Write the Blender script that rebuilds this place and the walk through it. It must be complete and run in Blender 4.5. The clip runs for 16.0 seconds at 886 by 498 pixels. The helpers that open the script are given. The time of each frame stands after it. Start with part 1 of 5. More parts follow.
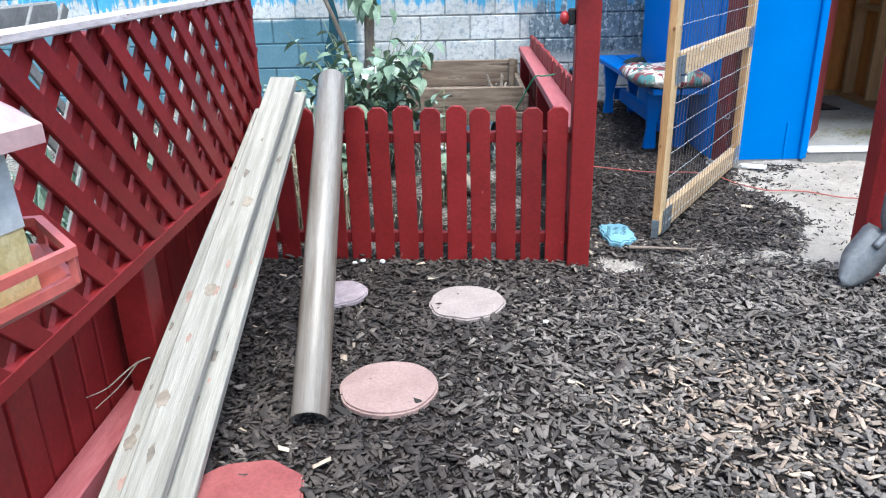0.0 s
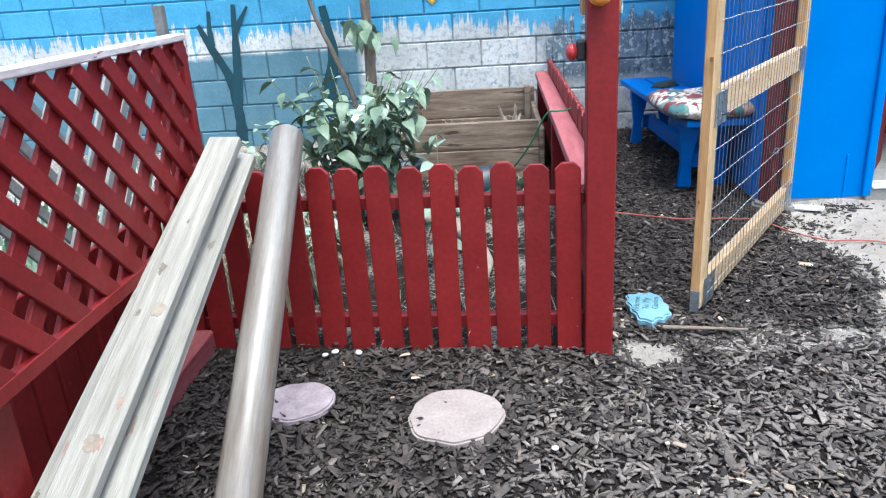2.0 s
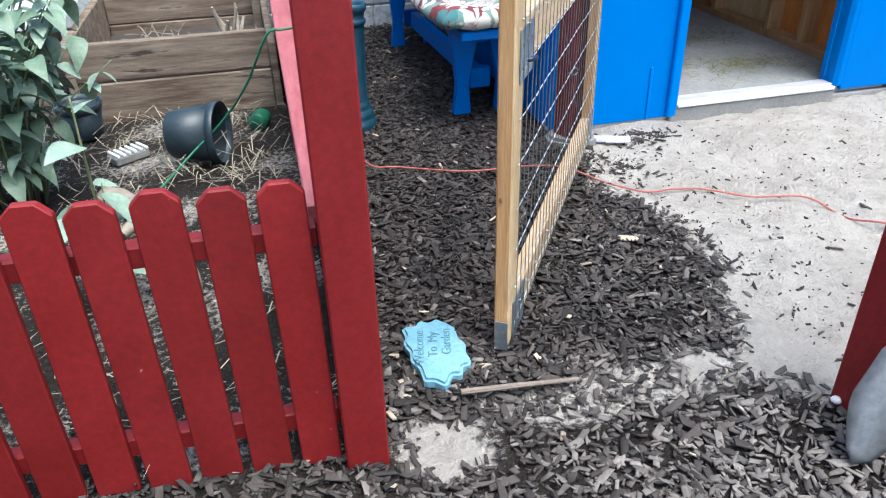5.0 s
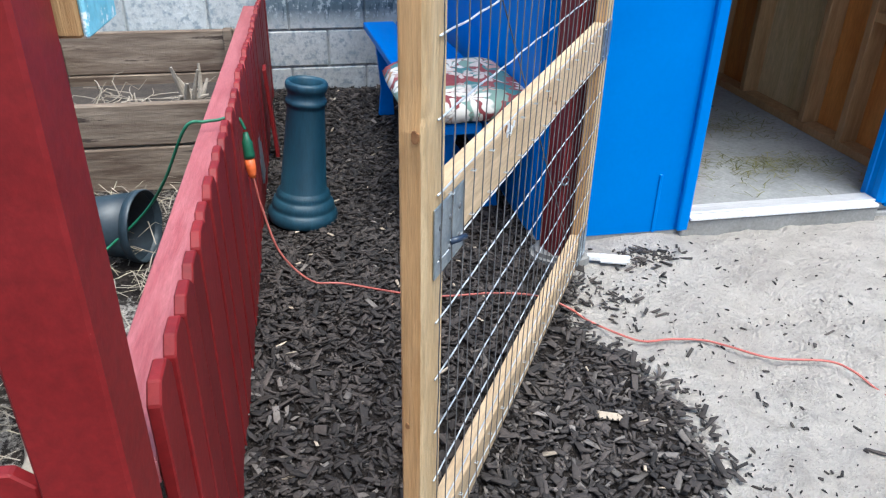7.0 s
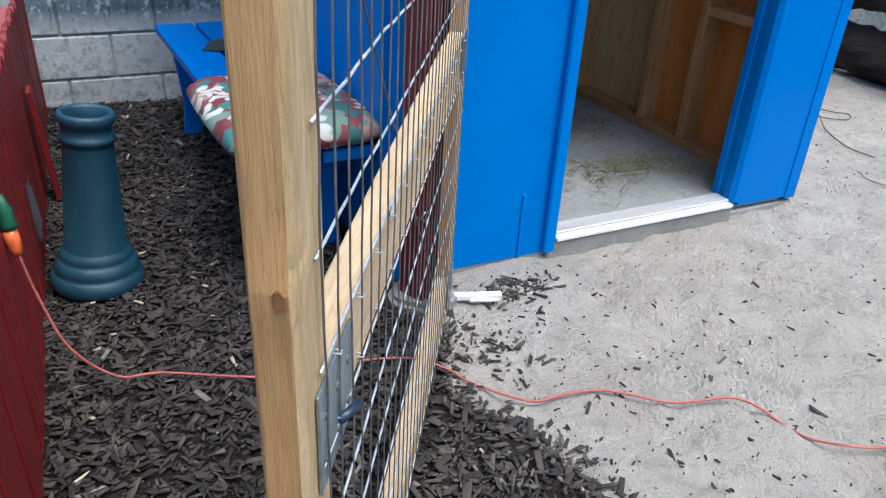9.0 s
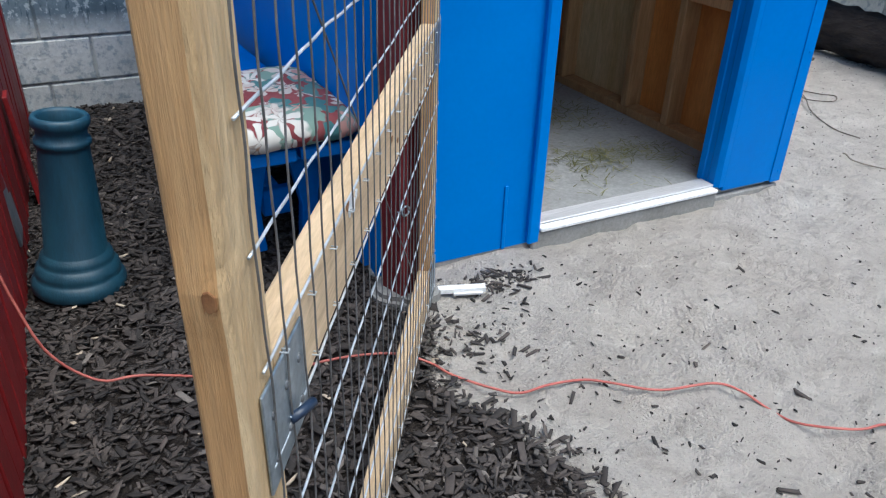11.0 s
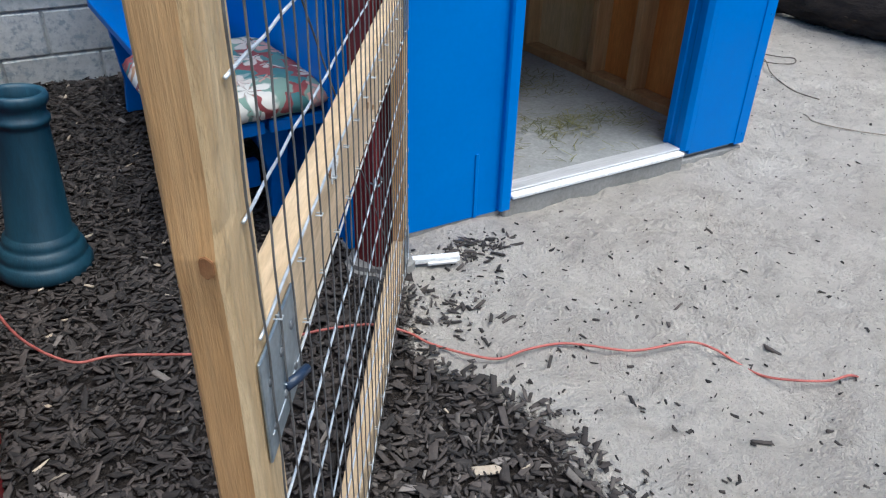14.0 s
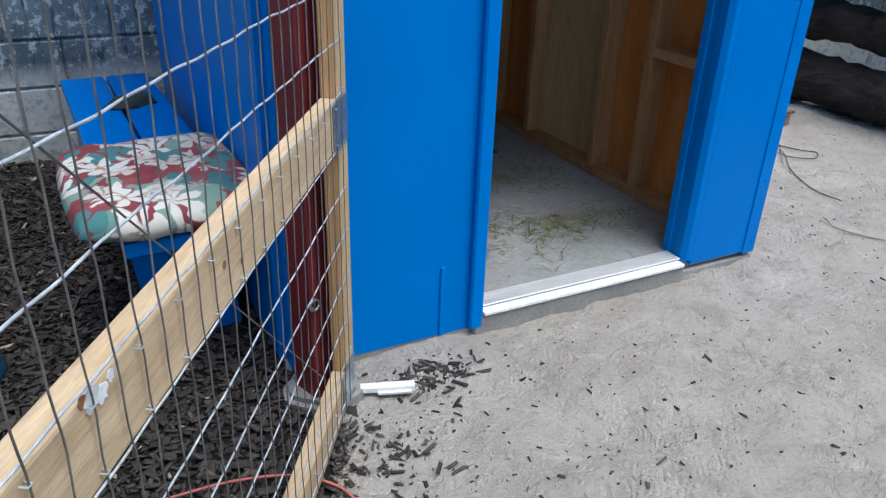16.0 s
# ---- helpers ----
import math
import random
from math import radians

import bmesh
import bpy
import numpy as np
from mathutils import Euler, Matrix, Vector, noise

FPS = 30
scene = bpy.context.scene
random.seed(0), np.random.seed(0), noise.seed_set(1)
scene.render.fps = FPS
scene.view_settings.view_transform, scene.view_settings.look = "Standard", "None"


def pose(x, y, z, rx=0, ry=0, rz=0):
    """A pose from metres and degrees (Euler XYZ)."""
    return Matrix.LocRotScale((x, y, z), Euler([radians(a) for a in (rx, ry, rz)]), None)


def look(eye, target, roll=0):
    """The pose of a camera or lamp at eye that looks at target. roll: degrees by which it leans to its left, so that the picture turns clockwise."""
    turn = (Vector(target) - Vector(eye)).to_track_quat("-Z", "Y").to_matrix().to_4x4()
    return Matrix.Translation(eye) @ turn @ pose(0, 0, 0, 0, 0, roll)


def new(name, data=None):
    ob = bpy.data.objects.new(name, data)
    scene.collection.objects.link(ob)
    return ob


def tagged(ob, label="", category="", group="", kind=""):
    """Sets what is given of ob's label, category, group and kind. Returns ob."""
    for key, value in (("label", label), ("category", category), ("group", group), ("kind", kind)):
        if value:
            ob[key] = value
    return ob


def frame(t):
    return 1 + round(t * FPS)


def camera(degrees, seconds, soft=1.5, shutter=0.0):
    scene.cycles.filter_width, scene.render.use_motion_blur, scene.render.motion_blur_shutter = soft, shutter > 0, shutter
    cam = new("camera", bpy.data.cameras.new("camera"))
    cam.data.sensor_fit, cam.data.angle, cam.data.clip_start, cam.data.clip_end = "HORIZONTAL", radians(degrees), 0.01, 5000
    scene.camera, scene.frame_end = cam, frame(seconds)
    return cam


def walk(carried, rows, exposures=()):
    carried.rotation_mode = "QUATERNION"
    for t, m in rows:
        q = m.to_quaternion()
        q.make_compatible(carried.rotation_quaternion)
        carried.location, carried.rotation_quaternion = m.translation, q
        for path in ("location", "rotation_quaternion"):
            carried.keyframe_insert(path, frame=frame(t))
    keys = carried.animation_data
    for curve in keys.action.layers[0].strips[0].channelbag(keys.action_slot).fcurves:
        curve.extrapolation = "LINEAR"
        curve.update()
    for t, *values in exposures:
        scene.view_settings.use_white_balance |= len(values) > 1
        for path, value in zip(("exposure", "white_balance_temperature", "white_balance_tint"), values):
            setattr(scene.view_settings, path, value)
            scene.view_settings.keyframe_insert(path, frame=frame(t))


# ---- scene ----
cam = camera(61.8, 16.0, 1.2)
METRES, EYE, TILT, LEAN, TURN = 3.6, 1.2, 0.0, 0.0, 2.0
ROWS = [
    (0.0, 0.0, 0.0, 0.0, -0.51, -21.58, 1.3),
    (0.5, 0.0184, 0.0294, -0.0031, 1.15, -23.61, 0.49),
    (1.0, 0.0578, 0.0587, 0.008, 2.33, -20.67, -7.09),
    (1.5, 0.0676, 0.1022, 0.0077, 1.42, -22.84, -4.82),
    (2.0, 0.046, 0.1716, 0.0035, 1.48, -20.3, 3.45),
    (2.5, 0.0572, 0.1998, -0.0016, 5.74, -23.13, 4.87),
    (3.0, 0.107, 0.2426, -0.0008, 5.03, -28.31, 1.71),
    (3.5, 0.1171, 0.2917, -0.0005, 0.7, -30.89, 1.29),
    (4.0, 0.11, 0.3633, -0.0077, -10.1, -29.81, 2.71),
    (6.5, 0.1768, 0.5867, -0.0027, -18.02, -32.36, 0.74),
    (7.0, 0.218, 0.6171, 0.0077, -12.91, -28.43, -0.97),
    (7.5, 0.2369, 0.6455, 0.0091, -14.2, -28.15, 0.51),
    (8.0, 0.2305, 0.6969, 0.0024, -20.69, -26.08, 2.02),
    (8.5, 0.2255, 0.7338, 0.0003, -26.31, -26.21, 0.43),
    (9.0, 0.2339, 0.7388, -0.0008, -27.39, -28.96, -2.87),
    (11.5, 0.2467, 0.7312, -0.0012, -29.49, -29.74, -0.75),
    (12.0, 0.2471, 0.7285, -0.001, -31.25, -30.37, -0.39),
    (12.5, 0.2466, 0.7288, -0.001, -32.27, -30.25, -0.54),
    (13.0, 0.245, 0.73, -0.0013, -31.91, -30.37, -1.14),
    (13.5, 0.2434, 0.7317, -0.0019, -31.28, -30.73, -1.3),
    (14.0, 0.2401, 0.737, -0.0045, -31.54, -31.41, -1.32),
    (14.5, 0.2357, 0.7416, -0.0031, -35.2, -30.74, -2.17),
    (15.0, 0.2596, 0.7472, -0.001, -33.66, -29.27, -0.55),
    (15.5, 0.3057, 0.7572, 0.0047, -31.57, -25.0, -2.82),
    (16.0, 0.332, 0.7812, 0.0035, -28.54, -26.78, -1.75),
]
walk(cam, [(t, pose(0, 0, EYE, TILT, LEAN, TURN) @ pose(METRES * x, METRES * y, METRES * z, 90 + pitch, roll, yaw)) for t, x, y, z, yaw, pitch, roll in ROWS],
     exposures=[(0.0, 1.5, 5880, 3), (4.2, 1.5, 5880, 3), (6.5, 1.42, 5880, 3), (7.5, 1.24, 5880, 3), (9.0, 1.02, 5880, 3), (11.5, 0.84, 5880, 3), (14.5, 0.84, 5880, 3), (16.0, 0.74, 5880, 3)])

# ---- world, sun, exposure ----
world = bpy.data.worlds.new("world")
scene.world = world
world.use_nodes = True
_wn, _wl = world.node_tree.nodes, world.node_tree.links
_sky = _wn.new("ShaderNodeTexSky")
_sky.sky_type, _sky.sun_disc = "NISHITA", False
_sky.sun_elevation, _sky.sun_rotation = radians(72), radians(147)
_sky.air_density, _sky.dust_density, _sky.ozone_density = 1.0, 4.0, 1.0
_wl.new(_sky.outputs[0], _wn["Background"].inputs[0])
_wn["Background"].inputs[1].default_value = 0.15
sun = new("sun", bpy.data.lights.new("sun", "SUN"))
sun.data.energy, sun.data.angle, sun.data.color = 1.5, radians(40), (1.0, 0.99, 0.97)
sun.matrix_world = look((2.0, -0.5, 9), (0.4, 2.0, 0))


# ---- materials ----
def mat(name, c1, c2, scale=6.0, stretch=(1, 1, 1), rough=0.7, bump=0.25, fine=70.0, wear=None, wear_at=0.64, metal=0.0,
        island=0.0, rnd=0.12, spec=0.5, wear_scale=14.0, coat=0.0, depth=0.004, grainy=0.55):
    """A grained surface: two tones at a broad scale, grain and relief at a fine one, worn patches, a tone of its own per piece."""
    m = bpy.data.materials.new(name)
    m.use_nodes = True
    n, l = m.node_tree.nodes, m.node_tree.links
    b = n["Principled BSDF"]
    b.inputs["Metallic"].default_value = metal
    b.inputs["Specular IOR Level"].default_value = spec
    b.inputs["Coat Weight"].default_value = coat
    tc, mp = n.new("ShaderNodeTexCoord"), n.new("ShaderNodeMapping")
    mp.inputs["Scale"].default_value = stretch
    info = n.new("ShaderNodeObjectInfo")
    off = n.new("ShaderNodeVectorMath")
    off.operation = "MULTIPLY_ADD"
    off.inputs[1].default_value = (1, 1, 1)
    comb = n.new("ShaderNodeCombineXYZ")
    ten = n.new("ShaderNodeMath")
    ten.operation, ten.inputs[1].default_value = "MULTIPLY", 9.0
    l.new(info.outputs["Random"], ten.inputs[0])
    for i in range(3):
        l.new(ten.outputs[0], comb.inputs[i])
    l.new(tc.outputs["Object"], off.inputs[0])
    l.new(comb.outputs[0], off.inputs[2])
    l.new(off.outputs[0], mp.inputs["Vector"])

    def noise_node(sc, det, rg=0.6, warp=0.0):
        t = n.new("ShaderNodeTexNoise")
        t.inputs["Scale"].default_value, t.inputs["Detail"].default_value = sc, det
        t.inputs["Roughness"].default_value, t.inputs["Distortion"].default_value = rg, warp
        l.new(mp.outputs[0], t.inputs["Vector"])
        return t

    def mix(kind, fac, a, bb):
        x = n.new("ShaderNodeMix")
        x.data_type, x.blend_type = "RGBA", kind
        for sock, v in ((x.inputs[0], fac), (x.inputs[6], a), (x.inputs[7], bb)):
            if hasattr(v, "links"):
                l.new(v, sock)
            else:
                sock.default_value = v if not isinstance(v, tuple) else (*v, 1)
        return x.outputs[2]

    def ramp(src, lo, hi):
        x = n.new("ShaderNodeMapRange")
        x.inputs["From Min"].default_value, x.inputs["From Max"].default_value = lo, hi
        l.new(src, x.inputs["Value"])
        return x.outputs[0]

    broad, grain = noise_node(scale, 4, 0.6, 0.4), noise_node(fine, 5, 0.7)
    col = mix("MIX", ramp(broad.outputs["Fac"], 0.35, 0.65), c1, c2)
    col = mix("MULTIPLY", grainy, col, mix("MIX", ramp(grain.outputs["Fac"], 0.3, 0.7), (0.6, 0.6, 0.6), (1.25, 1.25, 1.25)))
    if wear:
        w = noise_node(wear_scale, 6, 0.7)
        col = mix("MIX", ramp(w.outputs["Fac"], wear_at, wear_at + 0.05), col, wear)
    if island:
        geo = n.new("ShaderNodeNewGeometry")
        src, amount = geo.outputs["Random Per Island"], island
    else:
        src, amount = info.outputs["Random"], rnd
    x = n.new("ShaderNodeMapRange")
    x.inputs["To Min"].default_value, x.inputs["To Max"].default_value = 1 - amount, 1 + amount
    l.new(src, x.inputs["Value"])
    hsv = n.new("ShaderNodeHueSaturation")
    l.new(x.outputs[0], hsv.inputs["Value"])
    l.new(col, hsv.inputs["Color"])
    l.new(hsv.outputs[0], b.inputs["Base Color"])
    rr = n.new("ShaderNodeMapRange")
    rr.inputs["To Min"].default_value, rr.inputs["To Max"].default_value = max(0.03, rough - 0.12), min(1, rough + 0.12)
    l.new(broad.outputs["Fac"], rr.inputs["Value"])
    l.new(rr.outputs[0], b.inputs["Roughness"])
    if bump:
        bp = n.new("ShaderNodeBump")
        bp.inputs["Strength"].default_value, bp.inputs["Distance"].default_value = bump, depth
        l.new(grain.outputs["Fac"], bp.inputs["Height"])
        l.new(bp.outputs[0], b.inputs["Normal"])
    return m


M_RED = mat("red_paint", (0.17, 0.008, 0.0085), (0.215, 0.012, 0.0125), 5, rough=0.55, bump=0.18, fine=60, wear=(0.50, 0.24, 0.22), wear_at=0.705, wear_scale=30, spec=0.35)
M_REDD = mat("red_paint_dark", (0.13, 0.010, 0.012), (0.175, 0.015, 0.017), 5, rough=0.6, bump=0.25, fine=60)
M_BLUE = mat("blue_paint", (0.0005, 0.160, 0.55), (0.001, 0.178, 0.59), 2.0, rough=0.42, bump=0.05, fine=60, rnd=0.03, spec=0.2, grainy=0.1)
M_BLUEB = mat("blue_bench_paint", (0.001, 0.13, 0.48), (0.002, 0.16, 0.56), 5, (1, 0.2, 1), 0.45, 0.12, 60, rnd=0.06, spec=0.25, grainy=0.2)
M_PINE = mat("pine", (0.47, 0.33, 0.185), (0.60, 0.44, 0.27), 5, (1, 8, 8), 0.6, 0.25, 24, wear=(0.34, 0.2, 0.09), wear_at=0.72, wear_scale=5)
M_PINEV = mat("pine_upright", (0.46, 0.25, 0.095), (0.55, 0.325, 0.14), 3.2, (18, 18, 1.0), 0.65, 0.6, 11, wear=(0.29, 0.135, 0.05), wear_at=0.68, wear_scale=4, depth=0.006)
M_SAWN = mat("pine_rough_sawn", (0.53, 0.35, 0.17), (0.62, 0.45, 0.25), 3, (10, 10, 1.2), 0.75, 0.9, 16, wear=(0.30, 0.17, 0.07), wear_at=0.69, wear_scale=6, depth=0.008)
M_WEATH = mat("weathered_board", (0.215, 0.205, 0.175), (0.35, 0.335, 0.295), 4, (9, 0.4, 9), 0.85, 0.7, 26, wear=(0.16, 0.13, 0.10), wear_at=0.68, wear_scale=5)
M_OLDW = mat("old_timber", (0.115, 0.075, 0.05), (0.31, 0.24, 0.175), 3, (0.7, 7, 7), 0.85, 0.9, 16, wear=(0.06, 0.04, 0.03), wear_at=0.60, wear_scale=3)
M_STUD = mat("stud_wood", (0.38, 0.20, 0.08), (0.50, 0.30, 0.135), 4, (7, 7, 0.6), 0.65, 0.3, 25)
M_PLY = mat("plywood", (0.48, 0.165, 0.034), (0.60, 0.24, 0.058), 3, (4, 4, 0.7), 0.6, 0.2, 25)
M_PLYL = mat("plywood_pale", (0.52, 0.36, 0.165), (0.64, 0.47, 0.25), 3, (4, 4, 0.7), 0.6, 0.2, 25)
M_FLOOR = mat("grey_floor", (0.24, 0.245, 0.24), (0.34, 0.345, 0.335), 3, rough=0.7, bump=0.15, fine=60, wear=(0.2, 0.2, 0.16), wear_at=0.66)
M_CONC = mat("concrete", (0.22, 0.21, 0.19), (0.31, 0.30, 0.28), 6, rough=0.9, bump=0.4, fine=80)
M_ALU = mat("aluminium", (0.62, 0.62, 0.62), (0.75, 0.75, 0.76), 4, (0.3, 6, 6), 0.45, 0.1, 40, metal=0.3)
M_GALV = mat("galvanised_steel", (0.27, 0.33, 0.37), (0.42, 0.48, 0.52), 20, rough=0.42, bump=0.1, fine=90, metal=0.85)
M_WIRE = mat("wire", (0.50, 0.53, 0.55), (0.66, 0.69, 0.71), 20, rough=0.45, bump=0.0, metal=0.5)
M_STAY = mat("dull_wire", (0.13, 0.125, 0.12), (0.22, 0.21, 0.20), 20, rough=0.55, bump=0.0, metal=0.5)
M_TEAL = mat("teal_glaze", (0.006, 0.034, 0.056), (0.010, 0.052, 0.080), 5, (3, 3, 0.6), 0.5, 0.25, 40, wear=(0.035, 0.12, 0.14), wear_at=0.69)
M_DARK = mat("dark_soil", (0.035, 0.027, 0.022), (0.07, 0.055, 0.045), 12, rough=0.95, bump=0.6, fine=70)
M_POT = mat("dark_plastic", (0.016, 0.028, 0.038), (0.03, 0.046, 0.058), 8, rough=0.45, bump=0.1, fine=60)
M_PIPE = mat("pipe_plastic", (0.125, 0.10, 0.078), (0.225, 0.21, 0.188), 4, (6, 6, 0.5), 0.32, 0.1, 40, wear=(0.10, 0.06, 0.035), wear_at=0.62, wear_scale=5)
M_PINK = mat("pink_stone", (0.25, 0.165, 0.15), (0.31, 0.215, 0.195), 10, rough=0.85, bump=0.35, fine=90, wear=(0.4, 0.29, 0.27), wear_at=0.66)
M_LILAC = mat("lilac_stone", (0.22, 0.18, 0.20), (0.36, 0.305, 0.325), 12, rough=0.85, bump=0.35, fine=90, wear=(0.25, 0.19, 0.2), wear_at=0.66)
M_PALE = mat("pale_stone", (0.25, 0.21, 0.195), (0.31, 0.265, 0.245), 10, rough=0.85, bump=0.35, fine=90, wear=(0.4, 0.35, 0.33), wear_at=0.66)
M_REDST = mat("red_stone", (0.22, 0.05, 0.05), (0.28, 0.08, 0.075), 10, rough=0.85, bump=0.35, fine=90)
M_AQUA = mat("aqua_stone", (0.115, 0.265, 0.34), (0.18, 0.35, 0.43), 10, rough=0.8, bump=0.3, fine=90)
M_AQUAD = mat("aqua_letters", (0.07, 0.17, 0.2), (0.09, 0.2, 0.23), 10, rough=0.85, bump=0.1)
# damp bark, darkened further: the shed's shade on the path is in the colour
M_CHIP = mat("bark_chip", (0.025, 0.0195, 0.017), (0.057, 0.046, 0.040), 9, rough=0.85, bump=0.4, fine=120, island=0.65)
M_CHIPD = mat("dry_bark_chip", (0.082, 0.069, 0.059), (0.172, 0.150, 0.133), 9, rough=0.85, bump=0.4, fine=120, island=0.55)
M_CHIPT = mat("tan_bark_chip", (0.19, 0.14, 0.105), (0.30, 0.24, 0.19), 9, rough=0.85, bump=0.4, fine=120, island=0.6)
M_CHIPL = mat("pale_chip", (0.32, 0.25, 0.18), (0.46, 0.38, 0.29), 9, rough=0.85, bump=0.4, fine=120, island=0.4)
M_STEEL = mat("worn_steel", (0.12, 0.125, 0.13), (0.19, 0.195, 0.2), 9, rough=0.5, bump=0.2, fine=60, metal=0.5, wear=(0.1, 0.07, 0.05), wear_at=0.66)
M_ASH = mat("grey_handle", (0.26, 0.22, 0.17), (0.36, 0.31, 0.25), 5, (8, 8, 0.6), 0.7, 0.3, 25)
M_ORANGE = mat("orange_cord", (0.38, 0.085, 0.065), (0.46, 0.135, 0.105), 12, rough=0.55, bump=0.0)
M_GREENC = mat("green_cord", (0.01, 0.10, 0.05), (0.015, 0.14, 0.07), 12, rough=0.5, bump=0.0)
M_ORPLUG = mat("orange_plug", (0.75, 0.13, 0.03), (0.8, 0.17, 0.04), 12, rough=0.45, bump=0.0)
M_BLACK = mat("black_rubber", (0.012, 0.012, 0.013), (0.025, 0.025, 0.026), 12, rough=0.6, bump=0.1)
M_WHITE = mat("white_paint", (0.72, 0.72, 0.7), (0.8, 0.8, 0.78), 12, rough=0.5, bump=0.1)
M_LEAF = mat("leaf", (0.12, 0.19, 0.115), (0.18, 0.26, 0.17), 25, rough=0.5, bump=0.2, fine=60, island=0.35)
M_LEAFL = mat("pale_leaf", (0.23, 0.32, 0.23), (0.32, 0.42, 0.32), 25, rough=0.5, bump=0.2, fine=60, island=0.3)
M_STEM = mat("stem", (0.12, 0.15, 0.06), (0.18, 0.2, 0.1), 20, rough=0.7, bump=0.1)
M_BARK = mat("tree_bark", (0.11, 0.085, 0.065), (0.2, 0.165, 0.13), 12, (3, 3, 0.8), 0.9, 0.7, 40, depth=0.01)
M_LOG = mat("log_bark", (0.018, 0.012, 0.009), (0.055, 0.038, 0.029), 6, (4, 1.0, 4), 0.9, 1.0, 18, wear=(0.21, 0.15, 0.095), wear_at=0.66, wear_scale=4, depth=0.04)
# weathered red, its pink also paints in the sky's sheen on top faces
M_CAP = mat("faded_skylit_red_paint", (0.30, 0.065, 0.07), (0.40, 0.125, 0.13), 6, (6, 0.6, 6), 0.6, 0.3, 50, wear=(0.2, 0.02, 0.025), wear_at=0.66)
M_STRAW = mat("straw", (0.25, 0.21, 0.14), (0.40, 0.35, 0.25), 10, rough=0.8, bump=0.1, island=0.35)
M_HAY = mat("hay", (0.13, 0.14, 0.05), (0.26, 0.24, 0.11), 10, rough=0.8, bump=0.1, island=0.4)
M_ROOT = mat("dry_root", (0.24, 0.2, 0.15), (0.36, 0.31, 0.25), 12, rough=0.9, bump=0.3)
M_YELL = mat("yellow_sign", (0.75, 0.42, 0.02), (0.8, 0.48, 0.03), 6, rough=0.45, bump=0.05)
M_SIGNK = mat("sign_black", (0.03, 0.025, 0.02), (0.04, 0.035, 0.03), 6, rough=0.5, bump=0.0)
M_BALLO = mat("orange_ball", (0.65, 0.22, 0.03), (0.72, 0.3, 0.06), 10, rough=0.3, bump=0.1)
M_BALLR = mat("red_ball", (0.45, 0.03, 0.03), (0.52, 0.05, 0.05), 10, rough=0.25, bump=0.05, wear=(0.7, 0.6, 0.55), wear_at=0.62)
M_FPINK = mat("feeder_roof", (0.42, 0.24, 0.24), (0.5, 0.33, 0.32), 8, rough=0.4, bump=0.1)
M_FRED = mat("feeder_tray", (0.40, 0.07, 0.06), (0.48, 0.12, 0.1), 8, rough=0.4, bump=0.1)
M_FBODY = mat("feeder_tube", (0.42, 0.46, 0.46), (0.5, 0.53, 0.52), 8, rough=0.25, bump=0.05)
M_SEED = mat("bird_seed", (0.46, 0.38, 0.16), (0.58, 0.5, 0.26), 60, rough=0.8, bump=0.4, fine=200)
M_MURAL = mat("mural_branch", (0.003, 0.040, 0.058), (0.005, 0.06, 0.082), 8, rough=0.75, bump=0.2)
M_ROOF = mat("roof_felt", (0.05, 0.05, 0.052), (0.08, 0.08, 0.08), 6, rough=0.95, bump=0.4)
M_GREYT = mat("grey_trellis", (0.17, 0.17, 0.16), (0.26, 0.255, 0.24), 6, rough=0.85, bump=0.4)


def raw(name):
    m = bpy.data.materials.new(name)
    m.use_nodes = True
    return m, m.node_tree.nodes, m.node_tree.links, m.node_tree.nodes["Principled BSDF"]


class Net:
    """Shorter calls for a node tree."""

    def __init__(self, nodes, links):
        self.n, self.l = nodes, links

    def put(self, sock, v):
        if hasattr(v, "links"):
            self.l.new(v, sock)
        else:
            sock.default_value = (*v, 1) if isinstance(v, tuple) and len(v) == 3 and sock.type == "RGBA" else v

    def math(self, op, a, b=0.0):
        x = self.n.new("ShaderNodeMath")
        x.operation = op
        self.put(x.inputs[0], a), self.put(x.inputs[1], b)
        return x.outputs[0]

    def ramp(self, v, lo, hi, to_lo=0.0, to_hi=1.0):
        x = self.n.new("ShaderNodeMapRange")
        for i, val in enumerate((v, lo, hi, to_lo, to_hi)):
            self.put(x.inputs[i], val)
        return x.outputs[0]

    def mix(self, fac, a, b, kind="MIX"):
        x = self.n.new("ShaderNodeMix")
        x.data_type, x.blend_type = "RGBA", kind
        self.put(x.inputs[0], fac), self.put(x.inputs[6], a), self.put(x.inputs[7], b)
        return x.outputs[2]

    def noise(self, vec, sc, det=4, rg=0.6, stretch=(1, 1, 1), warp=0.0):
        mp = self.n.new("ShaderNodeMapping")
        mp.inputs["Scale"].default_value = stretch
        self.l.new(vec, mp.inputs["Vector"])
        t = self.n.new("ShaderNodeTexNoise")
        t.inputs["Scale"].default_value, t.inputs["Detail"].default_value = sc, det
        t.inputs["Roughness"].default_value, t.inputs["Distortion"].default_value = rg, warp
        self.l.new(mp.outputs[0], t.inputs["Vector"])
        return t.outputs["Fac"]

    def bump(self, h, strength, dist):
        x = self.n.new("ShaderNodeBump")
        x.inputs["Strength"].default_value, x.inputs["Distance"].default_value = strength, dist
        self.l.new(h, x.inputs["Height"])
        return x.outputs[0]


